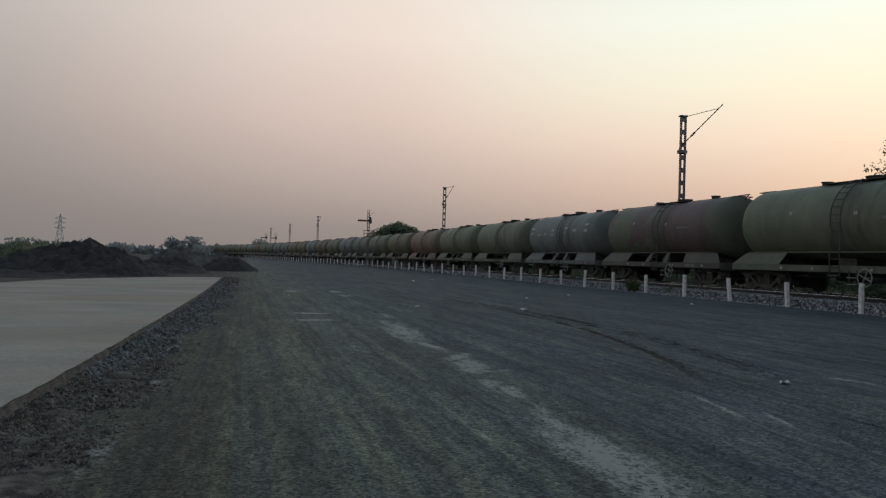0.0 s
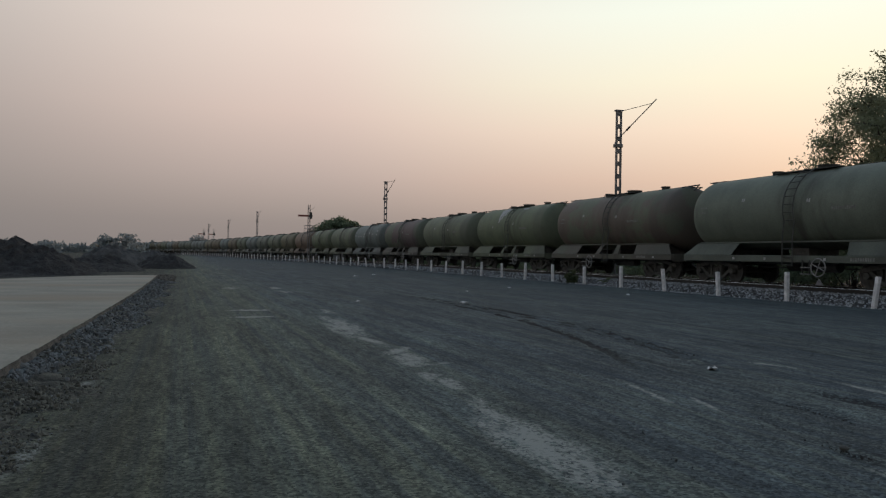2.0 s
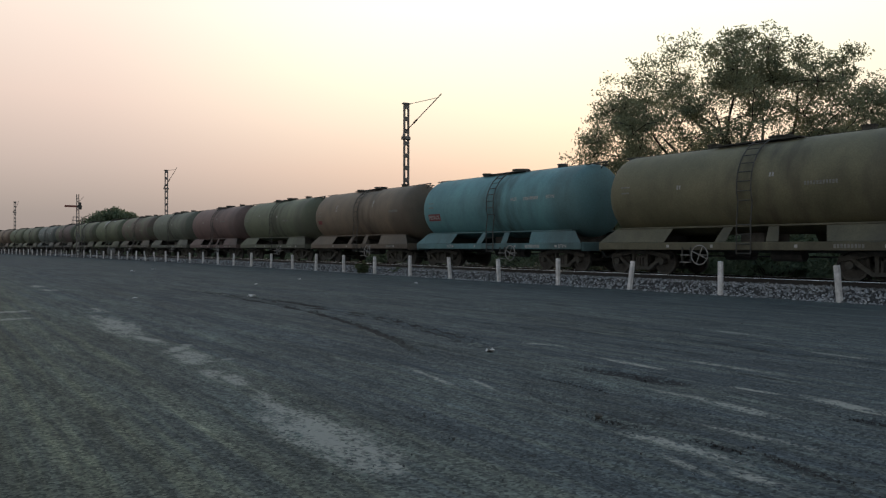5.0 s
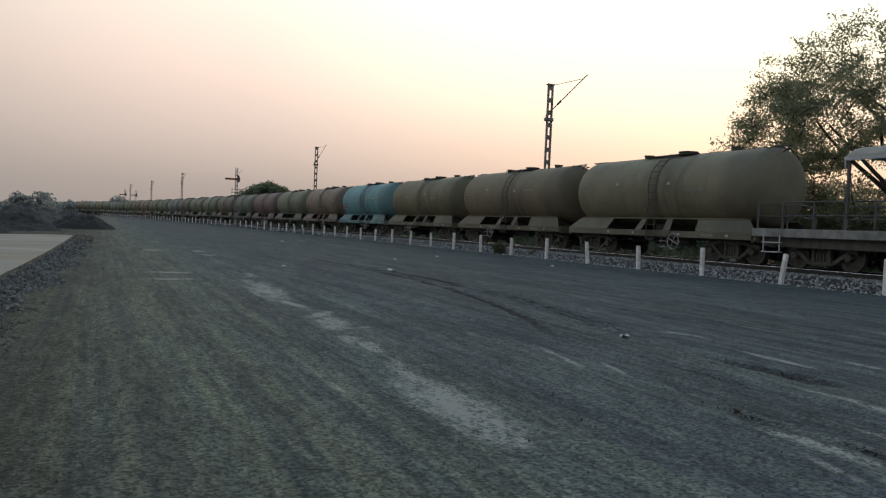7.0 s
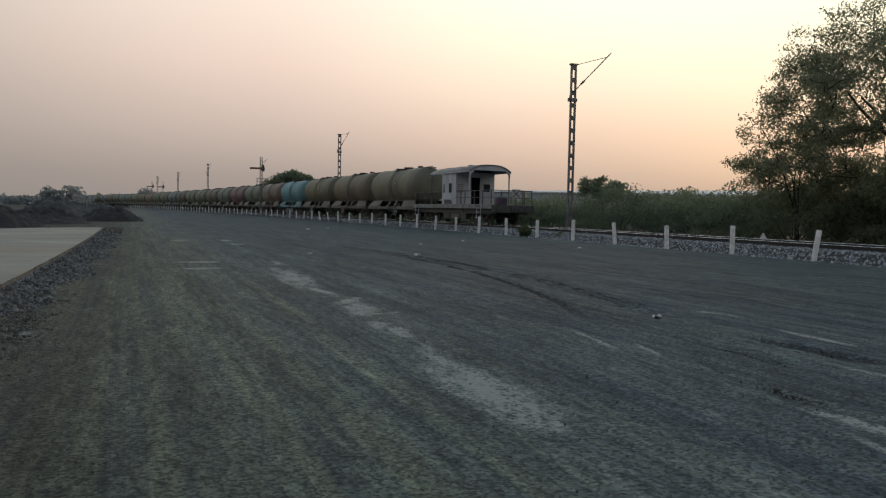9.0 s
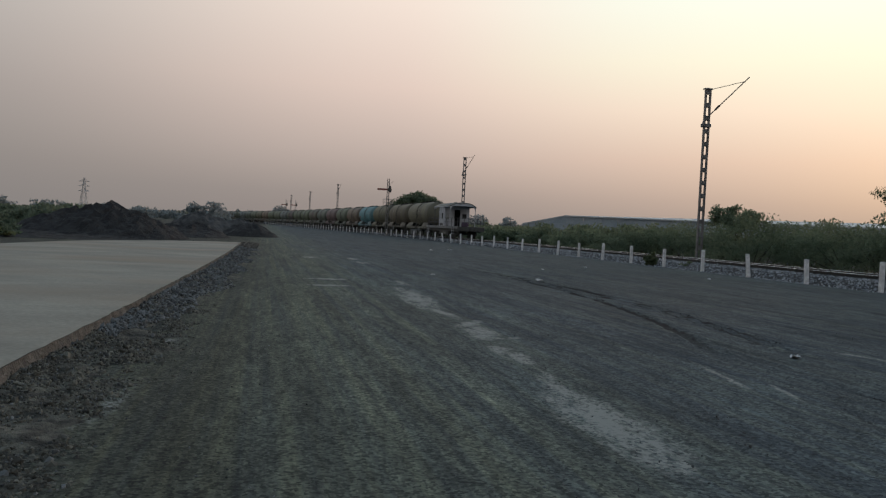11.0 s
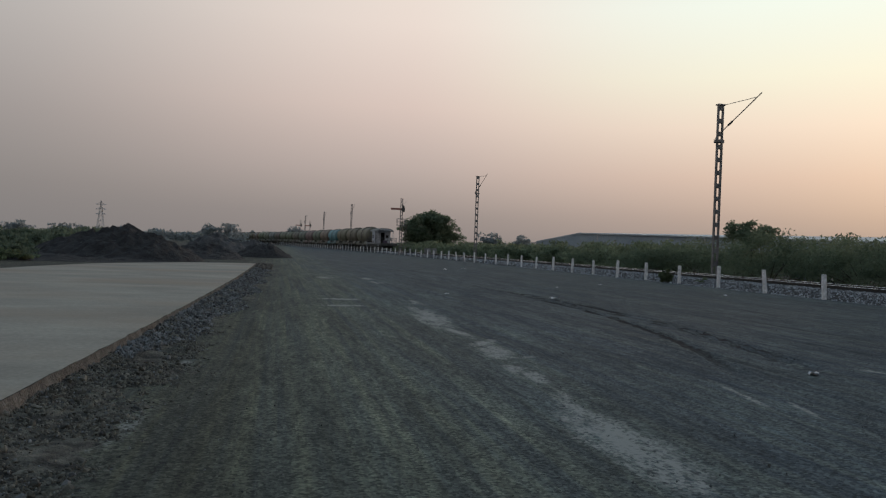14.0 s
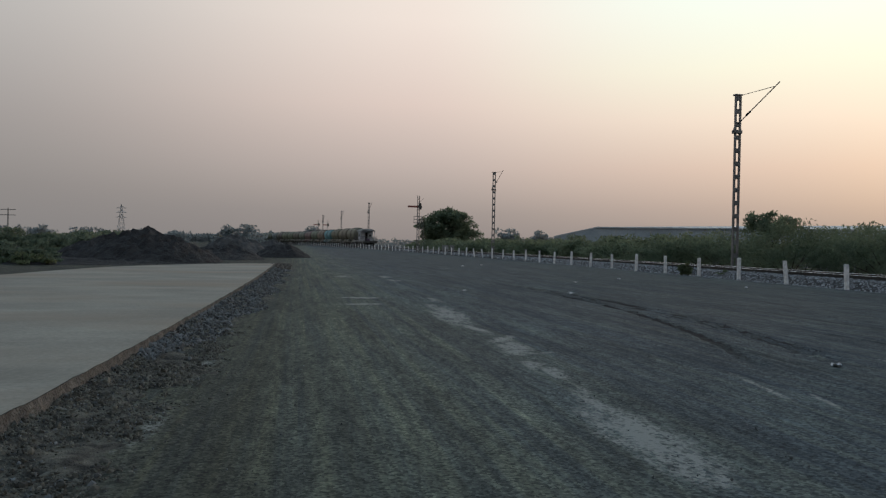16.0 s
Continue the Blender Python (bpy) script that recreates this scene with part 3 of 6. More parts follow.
def tube(bm, pts, r, sides=5):
    """A bent round bar through the points, as one piece."""
    pts = [Vector(p) for p in pts]
    rings = []
    for i, p in enumerate(pts):
        d = (pts[min(i + 1, len(pts) - 1)] - pts[max(i - 1, 0)]).normalized()
        q = d.to_track_quat("Z", "Y")
        rings.append([bm.verts.new(p + q @ Vector((r * math.cos(2 * math.pi * k / sides), r * math.sin(2 * math.pi * k / sides), 0))) for k in range(sides)])
    for a, b in zip(rings, rings[1:]):
        best = min(range(sides), key=lambda o: sum((a[k].co - b[(k + o) % sides].co).length for k in range(sides)))
        for k in range(sides):
            m = (k + 1) % sides
            bm.faces.new((a[k], a[m], b[(m + best) % sides], b[(k + best) % sides]))
    bm.faces.new(rings[0][::-1])
    bm.faces.new(rings[-1])


def lathe_y(bm, rings, sides, cx=0, cz=0):
    """Surface of revolution round the Y direction; rings of (y, radius)."""
    prev = None
    for y, r in rings:
        if r < 1e-4:
            cur = [bm.verts.new((cx, y, cz))]
        else:
            cur = [bm.verts.new((cx + r * math.cos(2 * math.pi * i / sides), y, cz + r * math.sin(2 * math.pi * i / sides))) for i in range(sides)]
        if prev:
            for i in range(sides):
                j = (i + 1) % sides
                f = [prev[i % len(prev)], prev[j % len(prev)], cur[j % len(cur)], cur[i % len(cur)]]
                f = list(dict.fromkeys(f))
                if len(f) > 2:
                    bm.faces.new(f)
        prev = cur
    bmesh.ops.recalc_face_normals(bm, faces=bm.faces)


def plate(bm, pts, thick):
    """A flat plate through the points, given thickness along its normal."""
    v = [Vector(p) for p in pts]
    nn = (v[1] - v[0]).cross(v[2] - v[0]).normalized() * thick
    a, b = [bm.verts.new(p) for p in v], [bm.verts.new(p + nn) for p in v]
    bm.faces.new(a[::-1])
    bm.faces.new(b)
    k = len(v)
    for i in range(k):
        j = (i + 1) % k
        bm.faces.new((a[i], a[j], b[j], b[i]))


def thing(name, label, category, group="", kind=""):
    return tagged(new(name), label, category, group, kind)


# ---- the line of the track ----
TRACK_X, RAIL_Z, BEND_Y, BEND_R = 22.2, 0.47, 30.0, 1500.0


def on_track(s, side=0.0):
    """Place and heading at s metres along the line, side metres to its far side."""
    if s <= BEND_Y:
        return TRACK_X + side, s, 0.0
    a = (s - BEND_Y) / BEND_R
    r = BEND_R + side
    return TRACK_X - BEND_R + r * math.cos(a), BEND_Y + r * math.sin(a), math.degrees(a)


def sweep(name, profile, s0, s1, step, mat, closed=True):
    """A section of (side, height) points drawn along the track."""
    verts, faces = [], []
    n = max(2, int((s1 - s0) / step) + 1)
    k = len(profile)
    for i in range(n):
        s = s0 + (s1 - s0) * i / (n - 1)
        for side, z in profile:
            x, y, _ = on_track(s, side)
            verts.append((x, y, z))
    for i in range(n - 1):
        for j in range(k if closed else k - 1):
            j2 = (j + 1) % k
            faces.append((i * k + j, i * k + j2, (i + 1) * k + j2, (i + 1) * k + j))
    if closed:
        faces += [tuple(range(k))[::-1], tuple((n - 1) * k + j for j in range(k))]
    return mesh_from(name, verts, faces, mat)


# ---- ground ----
def ground_height(x, y):
    """Gentle relief of the haul road, with shallow ruts."""
    z = 0.025 * noise.noise((x * 0.35, y * 0.12, 0.3)) + 0.012 * noise.noise((x * 1.7, y * 0.5, 3.1))
    # churned stretch where vehicles turn
    rough = max(0.0, 1 - abs(x - 5.7) / 2.4) * max(0.0, 1 - abs(y - 4.2) / 4.0)
    z += rough * (0.035 * noise.noise((x * 3.3, y * 1.1, 9.0)) + 0.02 * noise.noise((x * 6.1, y * 2.7, 5.0)))
    for cx, cy, a, w, head, k in DARK[:6]:
        c, s = math.cos(radians(head)), math.sin(radians(head))
        u, v = (x - cx) * c + (y - cy) * s, -(x - cx) * s + (y - cy) * c
        d = (u / (a * 1.1)) ** 2 + (v / (w * 1.4)) ** 2
        if d < 1:
            z -= 0.03 * k * (1 - d)
        elif d < 2.4:
            z += 0.008 * k
    for peak, mid, bend, y0, y1, gap, width, k in RUTS[:5]:
        if y0 < y < y1:
            d = abs(abs(x - (peak - bend * (y - mid) ** 2)) - gap)
            z += -0.03 * k if d < width else (0.014 * k if d < width * 2.4 else 0.0)
    return z


def build_ground():
    xs = [-2600, -1200, -600, -300, -150, -80, -50, -35, -25, -18, -13, -10, -8, -6, -4.5] + list(np.arange(-3, 13.01, 0.13)) + list(np.arange(13.5, 20.1, 0.5)) + [21, 23, 26, 30, 36, 45, 60, 90, 150, 300, 600, 1200, 2600]
    ys = [-2600, -1000, -400, -150, -60, -30, -15, -8, -4, -2] + list(np.arange(-1, 14, 0.2)) + list(np.arange(14, 40, 0.4)) + list(np.arange(40, 80, 1.0)) + [82, 86, 92, 100, 110, 125, 145, 170, 200, 250, 320, 420, 600, 900, 1500, 2600]
    verts = [(x, y, ground_height(x, y) if -9 < x < 19 and -3 < y < 70 else 0.0) for y in ys for x in xs]
    w = len(xs)
    faces = [(j * w + i, j * w + i + 1, (j + 1) * w + i + 1, (j + 1) * w + i) for j in range(len(ys) - 1) for i in range(w - 1)]
    ob = mesh_from("ground", verts, faces, M["ground"], smooth=True)
    tagged(ob, "dark grey compacted crushed-stone haul road with pale dust marks", "ground", kind="structure")


build_ground()


def slab_edge(y):
    d = y - 5
    return -1.79 + 0.0425 * d - 0.00065 * d * d


def verge_height(x, y):
    """Crumbled earth and stones banked against the slab's side."""
    w = max(0.0, x - slab_edge(y))
    bank = (0.09 if y < 10 else 0.12) * max(0.0, 1 - w / 0.55) ** 1.4
    fade = max(0.0, min(1.0, (1.1 + 0.35 * noise.noise((y * 0.7, 1.0, 5.0)) + 0.2 * noise.noise((y * 2.9, 3.0, 5.0)) - w) / 0.5))
    lumps = 0.045 * noise.noise((x * 3.1, y * 2.2, 7.0)) + 0.03 * noise.noise((x * 9, y * 7, 2.0)) + 0.014 * noise.noise((x * 23, y * 19, 4.0))
    return bank + fade * (0.018 + lumps) - 0.03 * (1 - fade)


def build_slab():
    """The new concrete carriageway, with a ragged broken side."""
    rng = random.Random(4)
    edge = []
    y = -8.0
    while y < 39.0:
        edge.append((slab_edge(y) + rng.uniform(-0.014, 0.014), y))
        y += rng.uniform(0.12, 0.3)
    edge.append((-1.09, 39.1))
    back = [(-2.4, 38.7), (-4.2, 37.2), (-6.0, 34.4), (-7.2, 31.8), (-8.0, 28.0), (-8.5, 24.0), (-9.0, 14.0), (-9.2, 4.0), (-9.3, -8.0)]
    ring = edge + back
    top = [(x, y, 0.2 + (0.004 * noise.noise((x, y, 0)))) for x, y in ring]
    n = len(ring)
    bm = bmesh.new()
    vt = [bm.verts.new(p) for p in top]
    bm.faces.new(vt)
    ob = part("slab_top", bm, M["slab"])
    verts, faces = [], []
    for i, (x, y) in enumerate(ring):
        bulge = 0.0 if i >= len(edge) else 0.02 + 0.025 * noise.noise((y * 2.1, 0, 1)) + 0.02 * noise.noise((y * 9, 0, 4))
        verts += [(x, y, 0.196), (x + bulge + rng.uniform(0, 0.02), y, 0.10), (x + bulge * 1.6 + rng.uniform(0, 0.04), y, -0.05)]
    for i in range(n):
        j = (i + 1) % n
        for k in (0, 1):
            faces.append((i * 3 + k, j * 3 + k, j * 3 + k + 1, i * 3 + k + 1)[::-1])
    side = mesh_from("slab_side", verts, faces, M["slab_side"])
    root = thing("pavement", "new pale concrete road slab with a rough broken edge", "pavement", kind="structure")
    for o in (ob, side):
        o.parent = root


build_slab()


def stones(name, count, place, size, mat, seed, label, category):
    """Loose broken stones, joined."""
    rng = np.random.default_rng(seed)
    t = (1 + 5 ** 0.5) / 2
    base = np.array([(-1, t, 0), (1, t, 0), (-1, -t, 0), (1, -t, 0), (0, -1, t), (0, 1, t), (0, -1, -t), (0, 1, -t), (t, 0, -1), (t, 0, 1), (-t, 0, -1), (-t, 0, 1)], float) / 1.9
    tri = np.array([(0, 11, 5), (0, 5, 1), (0, 1, 7), (0, 7, 10), (0, 10, 11), (1, 5, 9), (5, 11, 4), (11, 10, 2), (10, 7, 6), (7, 1, 8), (3, 9, 4), (3, 4, 2), (3, 2, 6), (3, 6, 8), (3, 8, 9), (4, 9, 5), (2, 4, 11), (6, 2, 10), (8, 6, 7), (9, 8, 1)])
    allv, allf = [], []
    for i in range(count):
        p, k = place(rng)
        r = rng.uniform(*size) * k
        v = base * (1 + rng.uniform(-0.45, 0.45, base.shape)) * r * rng.uniform(0.5, 1.2, 3)
        a = rng.uniform(0, 6.28)
        c, s = math.cos(a), math.sin(a)
        b = rng.uniform(-0.6, 0.6)
        v = v @ np.array([[c, -s, 0], [s, c, 0], [0, 0, 1]]) @ np.array([[1, 0, 0], [0, math.cos(b), -math.sin(b)], [0, math.sin(b), math.cos(b)]])
        allv.append(v + p)
        allf.append(tri + 12 * i)
    verts, faces = np.concatenate(allv), np.concatenate(allf)
    ob = mesh_from(name, verts.tolist(), faces.tolist(), mat)
    return tagged(ob, label, category, kind="stuff")


def build_verge():
    ys = list(np.arange(-8.0, 1.0, 0.15)) + list(np.arange(1.0, 11, 0.05)) + list(np.arange(11, 20, 0.12)) + list(np.arange(20, 40, 0.3))
    ws = list(np.arange(0.0, 1.7, 0.05))
    verts = [(slab_edge(y) + w, y, verge_height(slab_edge(y) + w, y)) for y in ys for w in ws]
    k = len(ws)
    faces = [(j * k + i, j * k + i + 1, (j + 1) * k + i + 1, (j + 1) * k + i) for j in range(len(ys) - 1) for i in range(k - 1)]
    ob = mesh_from("verge", verts, faces, M["verge"], smooth=True)
    tagged(ob, "rough dark crumbled earth verge along the slab", "verge", kind="structure")


build_verge()


def crushed_place(rng):
    """Bluish crushed stone tipped along the far stretch of the slab."""
    y = 8.5 + 27.5 * rng.random() ** 1.3
    w = 0.05 + (0.72 + 0.2 * math.sin(y * 1.3)) * rng.random() ** 1.2 * min(1.0, 0.35 + (y - 8.5) * 0.12)
    x = slab_edge(y) + w
    return np.array((x, y, verge_height(x, y) + 0.008)), 1.0 if rng.random() < 0.92 else 1.7


def clod_bank_place(rng):
    """Clods and broken stone lying in drifts on the near verge."""
    while True:
        y = 2.0 + 10 * rng.random() ** 1.3
        w = 0.03 + 1.15 * rng.random() ** 1.3
        x = slab_edge(y) + w
        if noise.noise((x * 2.0, y * 1.3, 11.0)) + 0.5 > rng.random() * 0.9:
            return np.array((x, y, verge_height(x, y) + 0.003)), 1.0 if rng.random() < 0.93 else 2.1


def scatter_place(rng):
    y = 1.5 + 40 * rng.random() ** 2
    return np.array((rng.uniform(-1.2, 16), y, 0.004)), 1.0


stones("gravel", 5200, crushed_place, (0.012, 0.034), M["stone"], 3, "bluish crushed stones heaped along the slab edge", "gravel")
stones("gravel", 1500, clod_bank_place, (0.005, 0.016), M["stone"], 13, "loose broken grey stones strewn over the verge", "gravel")
stones("shoulder_earth", 15000, clod_bank_place, (0.004, 0.016), M["bank_earth"], 4, "dusty crumbled earth banked against the slab edge", "earth")
stones("grit", 3200, scatter_place, (0.004, 0.011), M["stone"], 5, "small loose stones scattered on the haul road", "gravel")


def churn_place(rng):
    """Clods thrown up beside the ruts and inside the churned patches."""
    if rng.random() < 0.45:
        peak, mid, bend, y0, y1, gap, width, _ = RUTS[int(rng.integers(0, 2))]
        y = y0 + 1 + (y1 - y0 - 3) * rng.random()
        x = peak - bend * (y - mid) ** 2 + rng.choice((-1, 1)) * (gap + width) + rng.normal(0, 0.035)
        return np.array((x, y, 0.003)), 1.5
    rows = [r for r in DARK if r[5] >= 0.9]
    x, y, a, w, head, _ = rows[int(rng.integers(0, len(rows)))]
    u, v, h = rng.normal(0, 0.55) * a, rng.normal(0, 0.6) * w, radians(head)
    return np.array((x + u * math.cos(h) - v * math.sin(h), y + u * math.sin(h) + v * math.cos(h), 0.003)), 1.0 if rng.random() < 0.93 else 2.0


stones("churned_earth", 600, churn_place, (0.003, 0.009), M["soil"], 6, "dark crumbled earth churned up along the wheel ruts", "earth")


def clods_place(rng):
    y = 36 + 6 * rng.random()
    return np.array((-1.0 + rng.normal(0, 0.35) + (y - 38) * 0.05, y, 0.05)), 1.0


stones("rubble", 120, clods_place, (0.05, 0.16), M["slab_side"], 8, "broken concrete and earth clods by the slab corner", "rubble")

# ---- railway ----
bed = sweep("ballast_bank", [(-2.75, -0.05), (-2.6, 0.0), (-1.75, 0.25), (-1.3, 0.29), (1.3, 0.29), (1.75, 0.25), (2.9, -0.05)], -40, 520, 3.0, M["gap_shaded_ballast_bed"])
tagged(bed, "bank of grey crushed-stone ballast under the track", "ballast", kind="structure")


def ballast_place(rng):
    s = -6 + 75 * rng.random() ** 1.5
    u = rng.uniform(-2.85, -0.5)
    z = 0.29 if u > -1.3 else 0.25 + (u + 1.75) / 0.45 * 0.04 if u > -1.75 else max(0.0, 0.25 * (u + 2.6) / 0.85)
    x, y, _ = on_track(s, u)
    return np.array((x, y, z + rng.uniform(-0.01, 0.02))), 1.0


stones("ballast", 20000, ballast_place, (0.022, 0.052), M["ballast"], 6, "loose grey ballast stones on the bank slope", "ballast")


def ballast_far_place(rng):
    s = 60 + 70 * rng.random() ** 1.2
    x, y, _ = on_track(s, rng.uniform(-2.8, -1.2))
    return np.array((x, y, 0.05 + 0.22 * rng.random())), 1.0


stones("ballast", 1800, ballast_far_place, (0.06, 0.12), M["ballast"], 7, "loose grey ballast stones on the bank slope", "ballast")


def rail(side):
    prof = [(side + a, z - 0.13) for a, z in ((-0.07, 0.44), (0.07, 0.44), (0.07, 0.455), (0.012, 0.475), (0.012, 0.56), (0.034, 0.57), (0.034, 0.592), (-0.034, 0.592), (-0.034, 0.57), (-0.012, 0.56), (-0.012, 0.475), (-0.07, 0.455))]
    root = thing("rail", "rust-brown steel rail with a bright worn head", "rail", "rails of the track", "structure")
    a = sweep("rail_web", prof, -40, 520, 4.0, M["rail"])
    b = sweep("rail_head", [(side - 0.03, 0.462), (side + 0.03, 0.462), (side + 0.027, 0.47), (side - 0.027, 0.47)], -40, 520, 4.0, M["rail_top"])
    a.parent = b.parent = root


rail(-0.873)
rail(0.873)


def sleepers():
    bm = bmesh.new()
    box(bm, -1.35, 1.35, -0.12, 0.12, 0.13, 0.31, 0.03)
    first = part("sleeper", bm, M["sleeper"])
    tagged(first, "grey concrete sleeper bedded in ballast", "sleeper", "sleepers of the track", "structure")
    s = -10.0
    x, y, a = on_track(s)
    first.matrix_basis = pose(x, y, 0, 0, 0, a)
    while s < 120:
        s += 0.65
        x, y, a = on_track(s)
        copy_thing(first, pose(x, y, 0, 0, 0, a))


sleepers()


def fence():
    """Short whitewashed concrete posts beside the track, many of them leaning."""
    rng = random.Random(21)
    kinds = []
    for k in range(3):
        bm = bmesh.new()
        box(bm, -0.065, 0.065, -0.065, 0.065, -0.1, 0.92 + 0.04 * k, 0.012)
        for v in bm.verts:
            if v.co.z > 0.5:
                v.co.x += rng.uniform(-0.008, 0.008)
                v.co.z += rng.uniform(-0.015, 0.015)
        ob = part("fence_post", bm, M["post"])
        tagged(ob, "short whitewashed concrete fence post set in the ground", "fence post", "posts along the track")
        kinds.append(ob)
    leans = {16.9: (6, 4), 27.25: (-4, -3), 10.0: (-4, -3), 13.45: (0, 0), 20.35: (0, 0), 75.6: (-8, -4), 79.0: (-8, -4), 30.7: (0, 0), 34.15: (0, 0)}
    used = 0
    for i in range(-8, 70):
        s = 34.15 + 3.45 * i
        lx, ly = rng.uniform(-2, 2), rng.uniform(-2.5, 2.5)
        for key, (ax, ay) in leans.items():
            if abs(key - s) < 0.5:
                lx, ly = ax, ay
        x, y, a = on_track(s + rng.uniform(-0.08, 0.08), -2.72 + rng.uniform(-0.05, 0.05))
        m = pose(x, y, 0, ly, lx, a + rng.uniform(-8, 8))
        if used < 3:
            kinds[used].matrix_basis = m
            used += 1
        else:
            copy_thing(kinds[i % 3], m)


fence()


# ---- tank wagons ----
TANK_R, TANK_Z, TANK_L = 1.46, 2.81, 5.6


def text(name, body, size, parent, y, phi, mat, bold=0.0):
    """Stencilled letters on the tank's near side at the angle phi above its middle."""
    cu = bpy.data.curves.new(name, "FONT")
    cu.body, cu.size, cu.align_x, cu.align_y, cu.offset, cu.extrude = body, size, "CENTER", "CENTER", bold, 0.001
    cu.materials.append(mat)
    ob = new(name, cu)
    ob.parent = parent
    c, s = math.cos(phi), math.sin(phi)
    r = TANK_R + 0.006
    ob.matrix_basis = Matrix(((0, s, -c, -r * c), (-1, 0, 0, y), (0, c, s, TANK_Z + r * s), (0, 0, 0, 1)))
    return ob


def bars(name, parent, y, phi, widths, height, mat, flat=None):
    """A row of plain bars in place of painted figures."""
    bm = bmesh.new()
    x = -sum(widths) / 2 - 0.03 * len(widths) / 2
    for w in widths:
        box(bm, x, x + w, -height / 2, height / 2, 0, 0.003)
        x += w + 0.03
    ob = part(name, bm, mat, parent)
    if flat:
        ob.matrix_basis = Matrix(((0, 0, -1, flat[0]), (-1, 0, 0, y), (0, 1, 0, flat[1]), (0, 0, 0, 1)))
    else:
        c, s = math.cos(phi), math.sin(phi)
        r = TANK_R + 0.005
        ob.matrix_basis = Matrix(((0, s, -c, -r * c), (-1, 0, 0, y), (0, c, s, TANK_Z + r * s), (0, 0, 0, 1)))
    return ob


def wheelset(parent, y):
    bm = bmesh.new()
    for sx in (-0.838, 0.838):
        prof = [(-0.065, 0.07), (-0.06, 0.2), (-0.03, 0.36), (-0.06, 0.39), (-0.065, 0.45), (0.055, 0.455), (0.065, 0.39), (0.02, 0.36), (0.03, 0.12), (0.09, 0.1), (0.09, 0.001)]
        rings = []
        for dx, r in prof:
            rings.append([bm.verts.new((sx + dx * (1 if sx > 0 else -1) * -1, r * math.cos(2 * math.pi * i / 20), r * math.sin(2 * math.pi * i / 20))) for i in range(20)])
        for a, b in zip(rings, rings[1:]):
            for i in range(20):
                j = (i + 1) % 20
                bm.faces.new((a[i], a[j], b[j], b[i]))
    bar(bm, (-1.05, 0, 0), (1.05, 0, 0), 0.07, 10)
    bmesh.ops.recalc_face_normals(bm, faces=bm.faces)
    ob = part("wheelset", bm, M["wheel"], parent)
    ob.location = (0, y, 0.455)
    return ob


def bogie(root, y0):
    bm = bmesh.new()
    box(bm, -0.95, 0.95, -0.22, 0.22, 0.42, 0.66, 0.03)
    b = part("bogie", bm, M["grime"], root, "grimy cast-steel bogie")
    b.location = (0, y0, 0)
    for sx in (-1, 1):
        bm = bmesh.new()
        x0, x1 = sx * 0.98 - 0.07, sx * 0.98 + 0.07
        # cast frame: upper chord, lower chord and diagonals, with open windows
        def limb(a, c, t):
            a, c = Vector((0, *a)), Vector((0, *c))
            d = (c - a).normalized()
            nrm = Vector((0, -d.z, d.y)) * t
            pts = [a - nrm, c - nrm, c + nrm, a + nrm]
            va = [bm.verts.new((x0, p.y, p.z)) for p in pts]
            vb = [bm.verts.new((x1, p.y, p.z)) for p in pts]
            bm.faces.new(va)
            bm.faces.new(vb[::-1])
            for i in range(4):
                j = (i + 1) % 4
                bm.faces.new((va[j], va[i], vb[i], vb[j]))
        limb((-1.3, 0.62), (-0.5, 0.76), 0.07)
        limb((-0.55, 0.77), (0.55, 0.77), 0.065)
        limb((0.5, 0.76), (1.3, 0.62), 0.07)
        limb((-0.95, 0.60), (-0.42, 0.22), 0.06)
        limb((0.95, 0.60), (0.42, 0.22), 0.06)
        limb((-0.45, 0.22), (0.45, 0.22), 0.055)
        limb((-0.3, 0.25), (-0.3, 0.75), 0.05)
        limb((0.3, 0.25), (0.3, 0.75), 0.05)
        bmesh.ops.recalc_face_normals(bm, faces=bm.faces)
        part("side_frame", bm, M["grime"], b)
        bm = bmesh.new()
        for yy in (-0.18, -0.06, 0.06, 0.18):
            bar(bm, (sx * 0.98, yy, 0.27), (sx * 0.98, yy, 0.58), 0.045, 8)
        part("spring_nest", bm, M["black"], b)
        for yy in (-1.0, 1.0):
            bm = bmesh.new()
            bar(bm, (sx * 0.96, yy, 0.455), (sx * 1.13, yy, 0.455), 0.115, 12)
            part("axle_box", bm, M["grime"], b)
    for yy in (-1.0, 1.0):
        wheelset(b, yy)
    return b


def handwheel(root, y, z):
    bm = bmesh.new()
    R, r, N = 0.31, 0.021, 20
    x = -1.56
    ring = []
    for i in range(N):
        a = 2 * math.pi * i / N
        c = Vector((x, y + R * math.cos(a), z + R * math.sin(a)))
        out = Vector((0, math.cos(a), math.sin(a)))
        ring.append([bm.verts.new(c + out * (r * math.cos(2 * math.pi * k / 6)) + Vector((r * math.sin(2 * math.pi * k / 6), 0, 0))) for k in range(6)])
    for i in range(N):
        for k in range(6):
            bm.faces.new((ring[i][k], ring[(i + 1) % N][k], ring[(i + 1) % N][(k + 1) % 6], ring[i][(k + 1) % 6]))
    for a in (0.4, 0.4 + math.pi / 2, 0.4 + math.pi, 0.4 - math.pi / 2):
        bar(bm, (x, y, z), (x, y + R * math.cos(a), z + R * math.sin(a)), 0.017, 6)
    bar(bm, (x - 0.03, y, z), (x + 0.35, y, z), 0.03, 8)
    bmesh.ops.recalc_face_normals(bm, faces=bm.faces)
    part("brake_wheel", bm, M["hand_wheel"], root, "grey spoked hand brake wheel")


